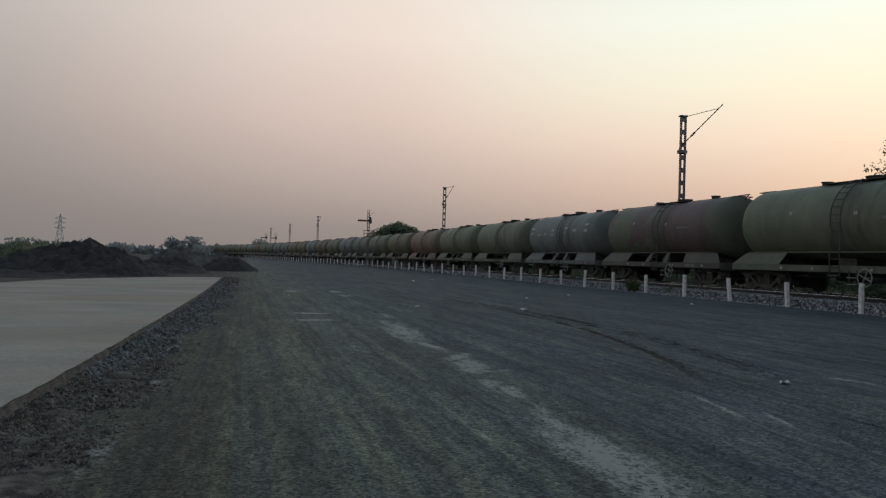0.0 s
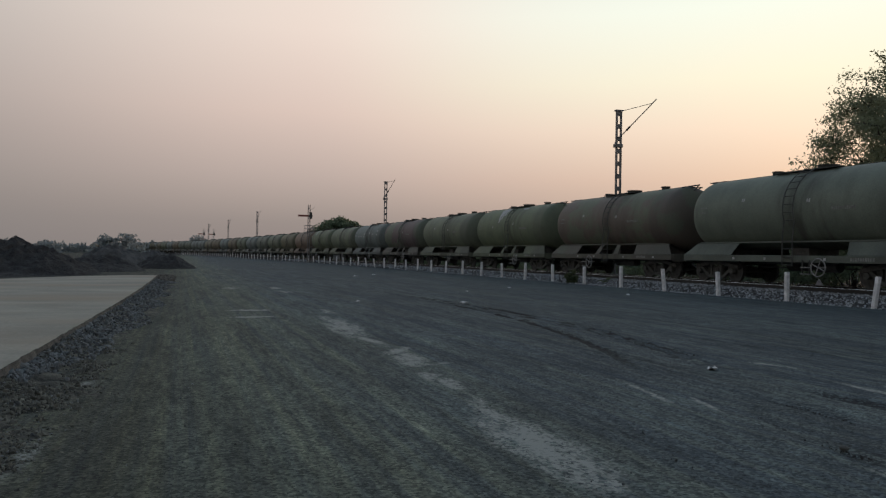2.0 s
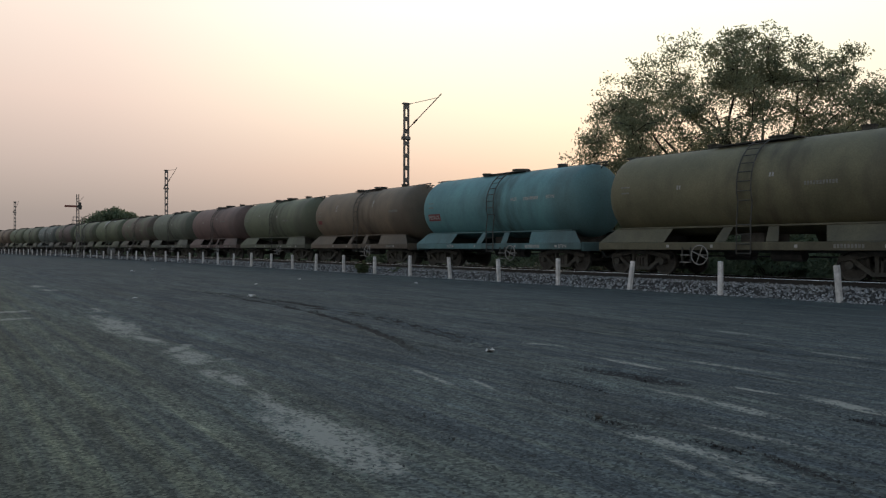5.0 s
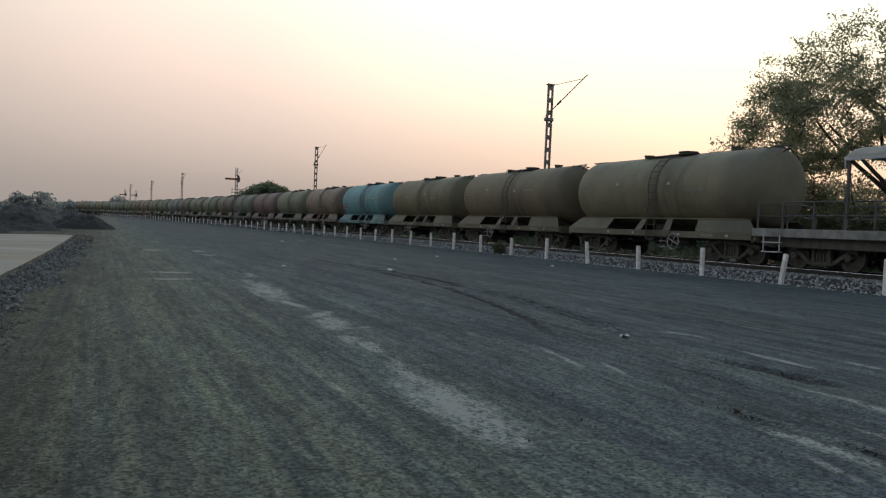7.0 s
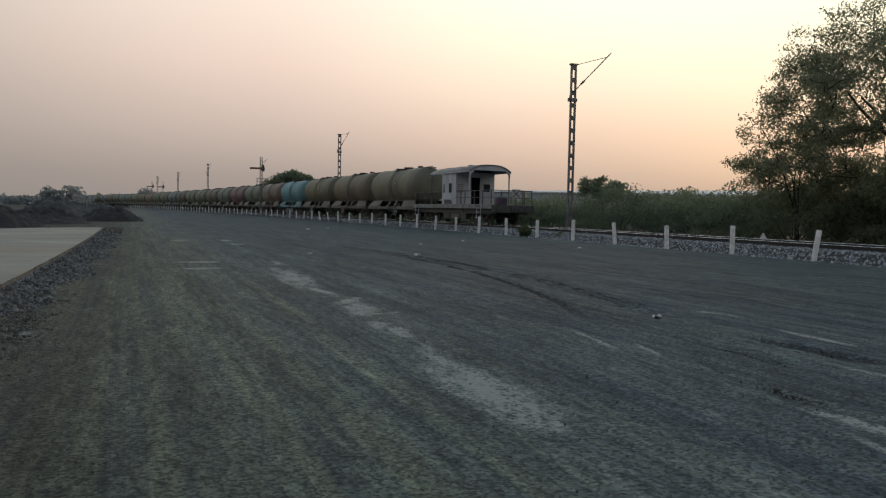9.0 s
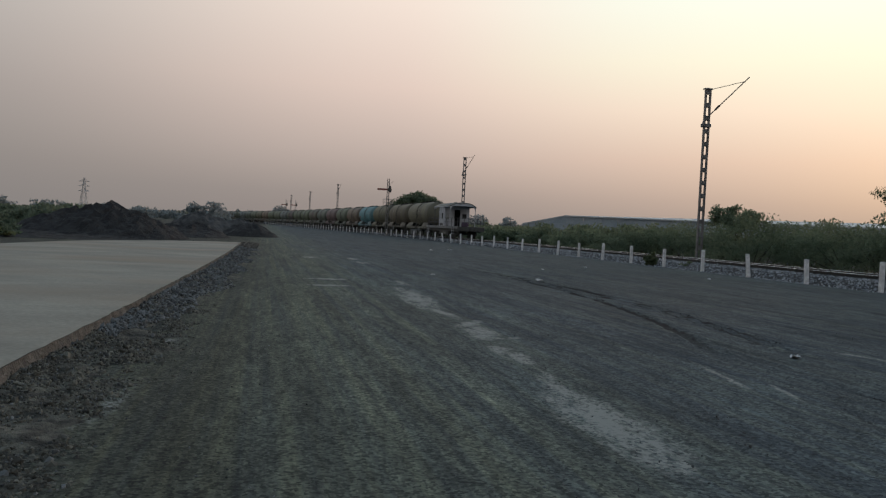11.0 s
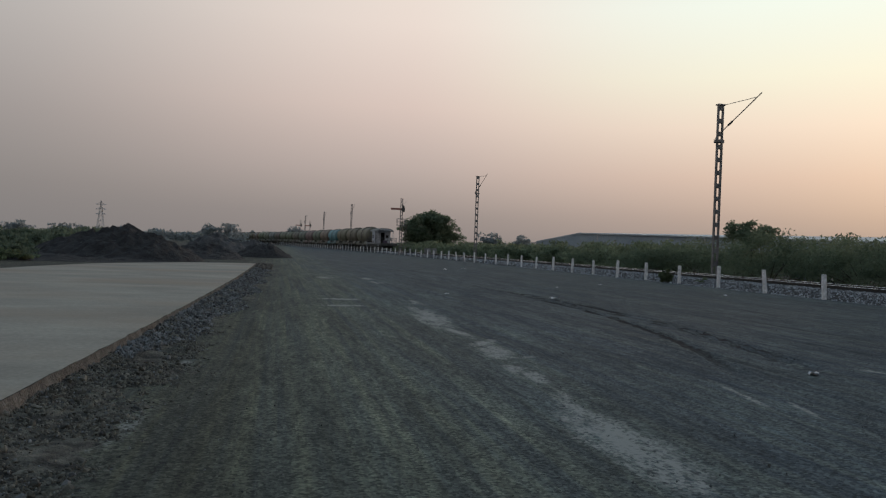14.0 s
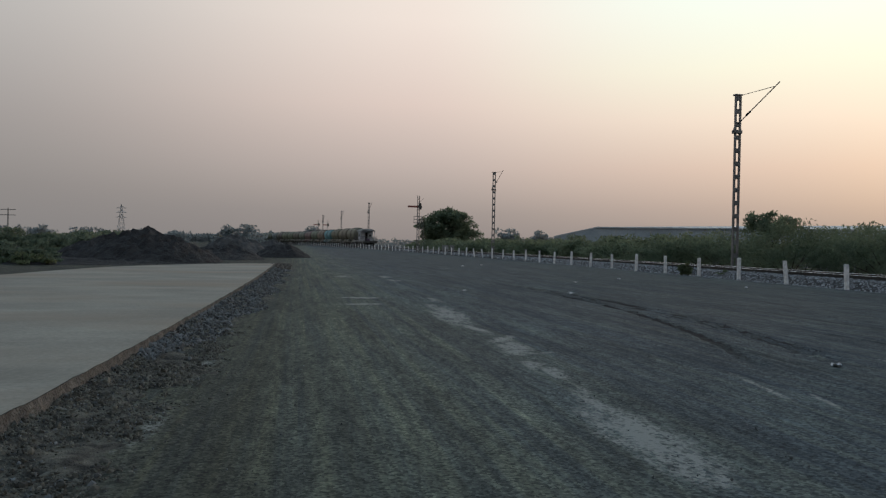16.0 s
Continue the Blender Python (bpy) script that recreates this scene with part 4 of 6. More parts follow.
def ladder(root, sx):
    for dy in (-0.49, -0.01):
        bm = bmesh.new()
        pts = [(sx * 1.56, dy, 0.72), (sx * 1.56, dy, 1.7)]
        for k in range(9):
            a = radians(-18 + k * 11.5)
            pts.append((sx * (TANK_R + 0.10) * math.cos(a), dy, TANK_Z + (TANK_R + 0.10) * math.sin(a)))
        tube(bm, pts, 0.022)
        part("ladder_stile", bm, M["black"], root, "thin bent iron ladder rail")
    spots = [(sx * 1.56, 0.76 + 0.29 * k) for k in range(4)]
    for k in range(9):
        a = radians(-16 + k * 10.8)
        spots.append((sx * (TANK_R + 0.10) * math.cos(a), TANK_Z + (TANK_R + 0.10) * math.sin(a)))
    bm = bmesh.new()
    bar(bm, (0, -0.24, 0), (0, 0.24, 0), 0.017, 5)
    first = part("ladder_rung", bm, M["black"], root)
    first.location = (spots[0][0], -0.25, spots[0][1])
    for x, z in spots[1:]:
        o = new("ladder_rung", first.data)
        o.parent, o.location = root, (x, -0.25, z)


def build_wagon(stays=True, wheel_front=False):
    root = new("tank_wagon")
    paints = []
    bm = bmesh.new()
    dish = [(-TANK_L + 0.0, 0.0), (-TANK_L + 0.02, 0.42), (-TANK_L + 0.07, 0.80), (-TANK_L + 0.15, 1.10), (-TANK_L + 0.25, 1.29), (-TANK_L + 0.37, 1.40), (-TANK_L + 0.50, 1.45), (-TANK_L + 0.62, TANK_R)]
    mid = []
    for k in range(-9, 10):
        mid.append((0.5 * k, TANK_R))
    lathe_y(bm, dish + mid + [(-y, r) for y, r in reversed(dish)], 40, 0, TANK_Z)
    paints.append(part("tank", bm, P["olive"], root, smooth=True))
    # rim band where the tank sits on the frame
    for sx in (-1, 1):
        bm = bmesh.new()
        box(bm, min(sx * 0.95, sx * 1.22), max(sx * 0.95, sx * 1.22), -5.0, 5.0, 1.58, 1.64, 0.01)
        paints.append(part("tank_seat_rail", bm, F["olive"], root))
        bm = bmesh.new()
        box(bm, min(sx * 1.38, sx * 1.50), max(sx * 1.38, sx * 1.50), -5.75, 5.75, 0.86, 1.11, 0.015)
        paints.append(part("sole_bar", bm, F["olive"], root))
        # apron plates from the tank seat out to the sole bar
        for sy in (-1, 1):
            bm = bmesh.new()
            o, t = 1.475 * sx, 1.19 * sx
            plate(bm, [(o, sy * 5.72, 1.115), (t, sy * 5.15, 1.585), (t, sy * 2.62, 1.585), (o, sy * 2.78, 1.115)], 0.012 * sx * sy)
            bmesh.ops.recalc_face_normals(bm, faces=bm.faces)
            paints.append(part("apron", bm, F["olive"], root))
            if not stays:
                continue
            c = 0.60 if sy > 0 else -1.12
            bm = bmesh.new()
            plate(bm, [(o, c + sy * 0.22, 1.115), (t, c + sy * 0.08, 1.585), (t, c - sy * 0.26, 1.585), (o, c - sy * 0.18, 1.115)], 0.012 * sx * sy)
            bmesh.ops.recalc_face_normals(bm, faces=bm.faces)
            paints.append(part("stay_plate", bm, F["olive"], root))
    bm = bmesh.new()
    box(bm, -1.37, 1.37, -5.7, 5.7, 0.90, 1.08)
    box(bm, -0.35, 0.35, -5.7, 5.7, 0.78, 0.98)
    for yy in (-4.2, -2.2, 2.2, 4.2):
        box(bm, -1.3, 1.3, yy - 0.12, yy + 0.12, 0.84, 0.98)
    for sy in (-1, 1):
        box(bm, -1.0, 1.0, sy * 4.2 - 0.5, sy * 4.2 + 0.5, 1.08, 1.62)
    box(bm, -0.7, 0.7, -0.4, 0.4, 1.08, 1.4)
    part("underframe", bm, M["black"], root)
    for sy in (-1, 1):
        bm = bmesh.new()
        box(bm, -1.42, 1.42, sy * 5.75 - 0.05, sy * 5.75 + 0.05, 0.80, 1.14, 0.015)
        paints.append(part("headstock", bm, F["olive"], root))
        bm = bmesh.new()
        box(bm, -0.11, 0.11, min(sy * 5.8, sy * 6.14), max(sy * 5.8, sy * 6.14), 0.92, 1.10, 0.02)
        box(bm, -0.17, 0.17, min(sy * 6.04, sy * 6.22), max(sy * 6.04, sy * 6.22), 0.86, 1.16, 0.03)
        part("coupler", bm, M["grime"], root)
        for sx in (-0.45, 0.5):
            bm = bmesh.new()
            pts = [(sx, sy * 5.8, 0.9), (sx, sy * 5.95, 0.66), (sx * 0.9, sy * 6.1, 0.55), (sx * 0.8, sy * 6.2, 0.62)]
            tube(bm, pts, 0.025)
            part("brake_hose", bm, M["black"], root)
        bogie(root, sy * 4.2)
    bm = bmesh.new()
    bar(bm, (-0.5, -1.6, 0.72), (-0.5, -0.6, 0.72), 0.2, 12)
    bar(bm, (0.5, 0.7, 0.74), (0.5, 1.7, 0.74), 0.22, 12)
    bar(bm, (-0.2, -2.6, 0.66), (-0.2, 2.6, 0.66), 0.03, 6)
    part("brake_gear", bm, M["black"], root)
    step = 1.86 if wheel_front else -1.08
    for z in (0.45, 0.68):
        bm = bmesh.new()
        box(bm, -1.6, -1.48, step - 0.18, step + 0.18, z, z + 0.028)
        part("footstep", bm, M["hand_wheel"], root)
    for dy in (-0.16, 0.16):
        bm = bmesh.new()
        box(bm, -1.53, -1.5, step + dy - 0.018, step + dy + 0.018, 0.45, 0.95)
        part("step_hanger", bm, M["grime"], root)
    handwheel(root, 1.32 if wheel_front else -1.66, 0.70)
    ladder(root, -1)
    for yy in (-0.55, 1.9, -3.2):
        bm = bmesh.new()
        bar(bm, (0, yy, TANK_Z + TANK_R - 0.05), (0, yy, TANK_Z + TANK_R + 0.11), 0.36 if yy == -0.55 else 0.2, 16)
        bar(bm, (0, yy, TANK_Z + TANK_R + 0.11), (0, yy, TANK_Z + TANK_R + 0.15), 0.40 if yy == -0.55 else 0.23, 16)
        part("manhole" if yy == -0.55 else "valve_cover", bm, M["grime"], root)
    bm = bmesh.new()
    for sx in (-0.42, 0.42):
        box(bm, sx - 0.16, sx + 0.16, -1.5, 1.5, TANK_Z + 1.44, TANK_Z + 1.475)
    box(bm, -0.02, 0.02, -5.0, 4.9, TANK_Z + TANK_R, TANK_Z + TANK_R + 0.03)
    part("walkway", bm, M["grime"], root)
    for sy in (-1, 1):
        bm = bmesh.new()
        for sx in (-0.45, 0.45):
            bar(bm, (sx, sy * 5.0, TANK_Z + 1.37), (sx, sy * 5.3, TANK_Z + 1.42), 0.025, 5)
        bar(bm, (-0.5, sy * 5.3, TANK_Z + 1.42), (0.5, sy * 5.3, TANK_Z + 1.42), 0.025, 5)
        bar(bm, (0, sy * 4.9, TANK_Z + TANK_R + 0.02), (0, sy * 5.75, TANK_Z + TANK_R + 0.03), 0.03, 5)
        bar(bm, (0, sy * 5.7, TANK_Z + TANK_R + 0.03), (0, sy * 5.3, TANK_Z + 1.22), 0.025, 5)
        part("end_rail", bm, M["grime"], root)
    for yy, w in ((2.6, 0.12), (0.9, 0.1), (-1.9, 0.1), (-4.4, 0.14)):
        bars("frame_mark", root, yy, 0, [w], 0.09, M["letter"], (-1.504, 0.985))
    return root, paints


def repaint(root, key):
    for o in root.children_recursive:
        if o.type == "MESH" and o.data.materials and o.data.materials[0].name.startswith(("tank_paint", "frame_paint")):
            o.material_slots[0].link = "OBJECT"
            o.material_slots[0].material = P[key] if o.data.materials[0].name.startswith("tank") else F[key]


LIVERY = ["dark_olive", "olive_brown", "olive", "turquoise", "rust_brown", "green", "purple", "grey_green", "patched_brown", "bright_green", "green", "patched", "steel_blue", "green", "bright_green", "brown", "olive", "green", "grey_green", "steel_blue"]
WORDS = {"dark_olive": "dull dark olive", "olive_brown": "brownish olive", "olive": "dusty olive", "turquoise": "turquoise", "brown": "faded brown", "green": "weathered green", "purple": "faded maroon", "grey_green": "grey-green", "bright_green": "yellowish green", "steel_blue": "grey-blue", "rust_brown": "warm earth-brown", "patched": "patchy maroon and green", "patched_brown": "patchy brown and green"}
PITCH, FIRST_S, SPEED = 12.42, -101.1, 18.0
WAGONS = 46
TRAIN = []
# build of each wagon from the rear: 0 common, 1 without middle stays, 2 with its brake wheel ahead of the ladder
FORMS = [0, 2, 2, 0, 0, 1, 0, 1, 2, 0, 1, 0, 0, 1, 2, 0]


def marks_for(root, i, rng):
    """Painted signs on the near side of one wagon."""
    if i == 3:
        bm = bmesh.new()
        for k in range(8):
            a0, a1 = radians(-24 + k * 1.7), radians(-24 + (k + 1) * 1.7)
            r = TANK_R + 0.004
            f = [(-r * math.cos(a0), 4.80, TANK_Z + r * math.sin(a0)), (-r * math.cos(a0), 3.78, TANK_Z + r * math.sin(a0)), (-r * math.cos(a1), 3.78, TANK_Z + r * math.sin(a1)), (-r * math.cos(a1), 4.80, TANK_Z + r * math.sin(a1))]
            bm.faces.new([bm.verts.new(p) for p in f])
        part("fuel_panel", bm, M["red"], root, "dark red lettered panel")
        text("lettering", "PETROL", 0.27, root, 4.29, radians(-17.4), M["letter"], 0.006)
        text("lettering", "NCR", 0.2, root, -1.75, radians(6), M["letter"], 0.003)
        text("lettering", "BTPN", 0.2, root, -4.0, radians(6), M["letter"], 0.003)
        bars("number_mark", root, -2.85, radians(6), [0.05, 0.07, 0.03, 0.06, 0.05] * 2 + [0.06], 0.14, M["letter"])
        bars("number_mark", root, -3.0, 0, [0.06, 0.05, 0.03, 0.07, 0.05] * 2 + [0.06], 0.12, M["letter"], (-1.504, 0.985))
        text("lettering", "BTPN", 0.19, root, -4.75, 0, M["letter"], 0.003).matrix_basis = Matrix(((0, 0, -1, -1.506), (-1, 0, 0, -4.75), (0, 1, 0, 0.985), (0, 0, 0, 1)))
        text("lettering", "NCR", 0.19, root, 2.9, 0, M["letter"], 0.003).matrix_basis = Matrix(((0, 0, -1, -1.506), (-1, 0, 0, 2.9), (0, 1, 0, 0.985), (0, 0, 0, 1)))
    elif i == 4:
        text("lettering", "N", 0.22, root, 2.35, radians(12), M["letter"], 0.004)
        text("lettering", "F", 0.22, root, -2.0, radians(16), M["letter"], 0.004)
        for yy, ph in ((2.35, 21), (-2.0, 25)):
            bars("class_mark", root, yy, radians(ph + 3.2), [0.24], 0.028, M["letter"])
            bars("class_mark", root, yy, radians(ph), [0.035, 0.03], 0.13, M["letter"])
            bars("class_mark", root, yy + 0.02, radians(ph - 2.6), [0.13], 0.03, M["letter"])
        bars("number_mark", root, -4.3, radians(2), [0.07] * 9, 0.12, M["faded"])
        bars("number_mark", root, -4.0, 0, [0.05, 0.03, 0.055, 0.05, 0.03] * 2, 0.12, M["faded"], (-1.504, 0.985))
        bars("red_mark", root, 4.5, radians(-14), [0.5], 0.22, M["red"])
    else:
        bars("number_mark", root, -2.6, radians(rng.uniform(-4, 8)), [0.06] * 11, 0.11, M["faded"])
        bars("number_mark", root, -3.4, 0, [0.065] * rng.randint(7, 11), 0.11, M["faded"], (-1.504, 0.985))
        for yy in (2.2, -1.1):
            bars("class_mark", root, yy, radians(rng.uniform(4, 18)), [0.06, 0.06], 0.13, M["letter"])
    bars("date_mark", root, 4.5, radians(10), [0.1, 0.12, 0.1], 0.05, M["faded"])
    bars("date_mark", root, 4.5, radians(2), [0.2, 0.12], 0.05, M["faded"])
    if i in (9, 14):
        # lime splashed over the top and run down in front of the ladder
        for y0, top, low, w in (((1.55, 74, 16, 0.22), (1.25, 72, 24, 0.16), (1.0, 70, 36, 0.2), (1.9, 70, 44, 0.14), (-1.6, 62, 54, 0.5)) if i == 9 else ((3.2, 62, 30, 0.16), (3.0, 64, 40, 0.14))):
            verts, faces = [], []
            for k in range(15):
                a = radians(top + (low - top) * k / 14)
                half = w * (1 - 0.55 * k / 14) * (0.8 + 0.6 * rng.random())
                slip = (rng.random() - 0.5) * 0.08 - 0.25 * k / 14
                r = TANK_R + 0.005
                verts += [(-r * math.cos(a), y0 + slip - half, TANK_Z + r * math.sin(a)), (-r * math.cos(a), y0 + slip + half, TANK_Z + r * math.sin(a))]
            faces = [(2 * k, 2 * k + 1, 2 * k + 3, 2 * k + 2) for k in range(14)]
            mesh_from("lime_streak", verts, faces, M["letter"], root)["label"] = "dried white lime run"
    if i == 12:
        for yy, ph in ((4.6, 22), (4.6, 8), (3.2, 4), (2.2, 4), (0.9, 14), (0.9, 2), (-1.2, 18), (-2.6, 10), (-4.2, 24), (-4.2, 8)):
            bars("painted_notice", root, yy, radians(ph), [0.22, 0.2], 0.16, M["letter"])


def place_wagon(s):
    x, y, a = on_track(s)
    return pose(x, y, RAIL_Z, 0, 0, a)


def build_train():
    rng = random.Random(11)
    kinds = [build_wagon()[0], build_wagon(stays=False)[0], build_wagon(wheel_front=True)[0]]
    used = set()
    for i in range(WAGONS):
        s = FIRST_S + PITCH * i
        k = FORMS[i] if i < len(FORMS) else rng.choice((0, 0, 1, 2))
        if k in used:
            w = copy_thing(kinds[k], place_wagon(s))
        else:
            w = kinds[k]
            w.matrix_basis = place_wagon(s)
            used.add(k)
        TRAIN.append((w, s))
    for i, (w, s) in enumerate(TRAIN):
        c = LIVERY[i] if i < len(LIVERY) else rng.choice(["green", "olive", "brown", "grey_green", "olive_brown", "steel_blue", "dark_olive"])
        repaint(w, c)
        tagged(w, f"{WORDS[c]} painted bogie tank wagon with white stencils", "tank wagon", "wagons of the train")
        if i < 22:
            marks_for(w, i, rng)


build_train()


# ---- brake van at the end of the train ----
VAN_S = -113.4


def build_van():
    root = thing("brake_van", "grey-white goods brake van with open railed platforms", "brake van", "wagons of the train")
    bm = bmesh.new()
    box(bm, -1.5, 1.5, -6.7, 6.7, 1.16, 1.24)
    part("deck", bm, M["van_iron"], root)
    for sx in (-1, 1):
        bm = bmesh.new()
        box(bm, min(sx * 1.44, sx * 1.54), max(sx * 1.44, sx * 1.54), -6.72, 6.72, 1.02, 1.30, 0.012)
        part("sole_bar", bm, M["van_sill"], root, "pale grey side sill")
        bm = bmesh.new()
        box(bm, min(sx * 1.2, sx * 1.3), max(sx * 1.2, sx * 1.3), -6.4, 6.4, 0.70, 1.02)
        part("frame_girder", bm, M["black"], root)
    bm = bmesh.new()
    box(bm, -1.1, 1.1, -1.6, 1.4, 0.55, 1.1)
    box(bm, -1.35, -1.1, -2.2, -0.4, 0.62, 0.98, 0.02)
    box(bm, -0.4, 0.4, -6.5, 6.5, 0.8, 1.15)
    part("battery_box", bm, M["black"], root)
    for y0, y1, mat in ((-1.5, -0.1, "bank_earth"), (0.1, 1.2, "grime"), (-2.6, -1.7, "grime")):
        bm = bmesh.new()
        box(bm, -1.33, -0.9, y0, y1, 0.30, 0.72, 0.02)
        part("gear_case", bm, M[mat], root)
    for sy in (-1, 1):
        bm = bmesh.new()
        box(bm, -1.5, 1.5, sy * 6.72 - 0.05, sy * 6.72 + 0.05, 0.78, 1.26, 0.01)
        part("headstock", bm, M["black"], root)
        bm = bmesh.new()
        box(bm, -0.16, 0.16, min(sy * 6.75, sy * 7.0), max(sy * 6.75, sy * 7.0), 0.86, 1.14, 0.03)
        part("coupler", bm, M["grime"], root)
        for sx in (-0.95, 0.95):
            bm = bmesh.new()
            bar(bm, (sx, sy * 6.75, 1.02), (sx, sy * 7.05, 1.02), 0.09, 10)
            bar(bm, (sx, sy * 7.05, 1.02), (sx, sy * 7.1, 1.02), 0.2, 14)
            part("buffer", bm, M["black"], root)
        bogie(root, sy * 4.3)
    # small cabin in the middle: full width, with a doorway in each end wall
    def wall(name, x0, x1, y0, y1, z0=1.24, z1=3.5, mat="van_wall"):
        bm = bmesh.new()
        box(bm, x0, x1, y0, y1, z0, z1, 0.006)
        return part(name, bm, M[mat], root)
    for sx in (-1, 1):
        wall("side_wall", min(sx * 1.41, sx * 1.46), max(sx * 1.41, sx * 1.46), -1.2, 1.1)
    for y0 in (-1.25, 1.1):
        bm = bmesh.new()
        box(bm, -1.46, -0.32, y0, y0 + 0.05, 1.24, 3.5)
        box(bm, 0.36, 1.46, y0, y0 + 0.05, 1.24, 3.5)
        box(bm, -0.32, 0.36, y0, y0 + 0.05, 3.16, 3.5)
        part("end_wall", bm, M["van_wall"], root)
    # added dark sheet that makes the cabin look shaded through the doorway
    wall("inner_partition", -1.38, 1.38, -0.2, -0.15, mat="dark")
    bm = bmesh.new()
    box(bm, -0.9, -0.34, -1.29, -1.255, 1.26, 3.1, 0.006)
    part("door", bm, M["van_wall"], root, "open pale sliding door")
    bm = bmesh.new()
    box(bm, 0.62, 1.12, -1.262, -1.252, 2.2, 2.72)
    part("window", bm, M["dark"], root, "dark end window")
    for k in range(5):
        bm = bmesh.new()
        box(bm, -1.36, -0.95, -1.275, -1.252, 2.1 + 0.13 * k, 2.16 + 0.13 * k)
        part("louvre", bm, M["van_roof"], root)
    for y0, y1, x in ((-0.5, -0.1, -1.466), (0.75, 0.83, -1.466)):
        bm = bmesh.new()
        box(bm, x - 0.012, x, y0, y1, 2.12, 2.72)
        w = part("window", bm, M["dark"], root, "dark barred side window")
        bm = bmesh.new()
        for z in (2.09, 2.72):
            box(bm, x - 0.025, x - 0.002, y0 - 0.03, y1 + 0.03, z, z + 0.03)
        for y in (y0 - 0.03, y1):
            box(bm, x - 0.025, x - 0.002, y, y + 0.03, 2.12, 2.72)
        part("window_frame", bm, M["van_iron"], w)
    for y in (-0.8, 0.2):
        bm = bmesh.new()
        box(bm, -1.475, -1.46, y - 0.02, y + 0.02, 1.3, 3.4)
        part("wall_rib", bm, M["van_wall"], root)
    bm = bmesh.new()
    plate(bm, [(-1.47, -0.75, 1.32), (-1.47, 0.75, 1.32), (-1.47, 0.75, 1.62), (-1.47, -0.4, 1.62)], -0.015)
    part("sand_box_flap", bm, M["van_iron"], root)
    # arched roof, thin, with cross ribs
    bm = bmesh.new()
    N = 14
    lo, hi = [], []
    for yy in (3.3, 1.7, 0.0, -1.8, -3.55):
        a, b = [], []
        for k in range(N + 1):
            u = -1 + 2 * k / N
            z = 3.94 - 0.43 * abs(u) ** 3.0
            a.append(bm.verts.new((1.53 * u, yy, z)))
            b.append(bm.verts.new((1.49 * u, yy, z - 0.07)))
        hi.append(a)
        lo.append(b)
    for i in range(4):
        for k in range(N):
            bm.faces.new((hi[i][k], hi[i][k + 1], hi[i + 1][k + 1], hi[i + 1][k]))
            bm.faces.new((lo[i][k + 1], lo[i][k], lo[i + 1][k], lo[i + 1][k + 1]))
        for k in (0, N):
            bm.faces.new((hi[i][k], hi[i + 1][k], lo[i + 1][k], lo[i][k]))
    for i in (0, 4):
        for k in range(N):
            bm.faces.new((hi[i][k], lo[i][k], lo[i][k + 1], hi[i][k + 1]))
    bmesh.ops.recalc_face_normals(bm, faces=bm.faces)
    roof = part("roof", bm, M["van_roof"], root, "pale arched sheet roof", smooth=True)
    for yy in (1.8, 0.0, -1.8):
        bm = bmesh.new()
        tube(bm, [(1.54 * u, yy, 3.948 - 0.43 * abs(u) ** 3.0) for u in [-1 + 2 * k / N for k in range(N + 1)]], 0.018, 4)
        part("roof_rib", bm, M["van_roof"], roof)
    for yy in (-0.4,):
        bm = bmesh.new()
        box(bm, -0.12, 0.12, yy - 0.15, yy + 0.15, 3.95, 4.06, 0.02)
        part("roof_vent", bm, M["van_roof"], roof)
    # pale arched beam at each end of the roof
    for yy in (-3.5, 3.25):
        bm = bmesh.new()
        arch = [(1.5 * u, yy, 3.91 - 0.43 * abs(u) ** 3.0) for u in [-1 + 2 * k / N for k in range(N + 1)]]
        plate(bm, arch + [(1.5, yy, 3.22), (1.42, yy, 3.22), (1.16, yy, 3.54), (-1.16, yy, 3.54), (-1.42, yy, 3.22), (-1.5, yy, 3.22)], 0.04)
        bmesh.ops.triangulate(bm, faces=[f for f in bm.faces if len(f.verts) > 4])
        part("end_beam", bm, M["van_wall"], roof, "pale painted arched end beam")
    for sx in (-1, 1):
        bm = bmesh.new()
        box(bm, min(sx * 1.5, sx * 1.56), max(sx * 1.5, sx * 1.56), -3.5, 3.27, 3.42, 3.52, 0.008)
        part("gutter", bm, M["van_wall"], roof)
    bm = bmesh.new()
    for sx in (-1, 1):
        plate(bm, [(sx * 1.5, -3.45, 3.42), (sx * 1.5, -3.45, 3.0), (sx * 1.2, -3.45, 3.56)], 0.02)
    part("roof_gusset", bm, M["van_roof"], roof)
    # posts that carry the roof
    for yy, mat in ((3.15, "van_iron"), (-3.4, "van_wall")):
        for sx in (-1, 1):
            bm = bmesh.new()
            box(bm, sx * 1.46 - 0.035, sx * 1.46 + 0.035, yy - 0.04, yy + 0.04, 1.3, 3.54)
            part("roof_post", bm, M[mat], root)
    # platform railings
    def railing(pts, upright):
        for z in (1.74, 2.18):
            bm = bmesh.new()
            for a, b in zip(pts, pts[1:]):
                bar(bm, (*a, z), (*b, z), 0.024 if z > 2 else 0.02, 5)
            part("handrail", bm, M["van_iron"], root)
        for x, y in upright:
            bm = bmesh.new()
            box(bm, x - 0.025, x + 0.025, y - 0.025, y + 0.025, 1.24, 2.18)
            part("railing_post", bm, M["van_iron"], root)
    railing([(-1.47, -1.3), (-1.47, -6.6)], [(-1.47, y) for y in (-2.1, -2.75, -4.2, -5.4, -6.6)])
    railing([(1.47, -1.3), (1.47, -6.6)], [(1.47, y) for y in (-2.3, -4.4, -5.5)])
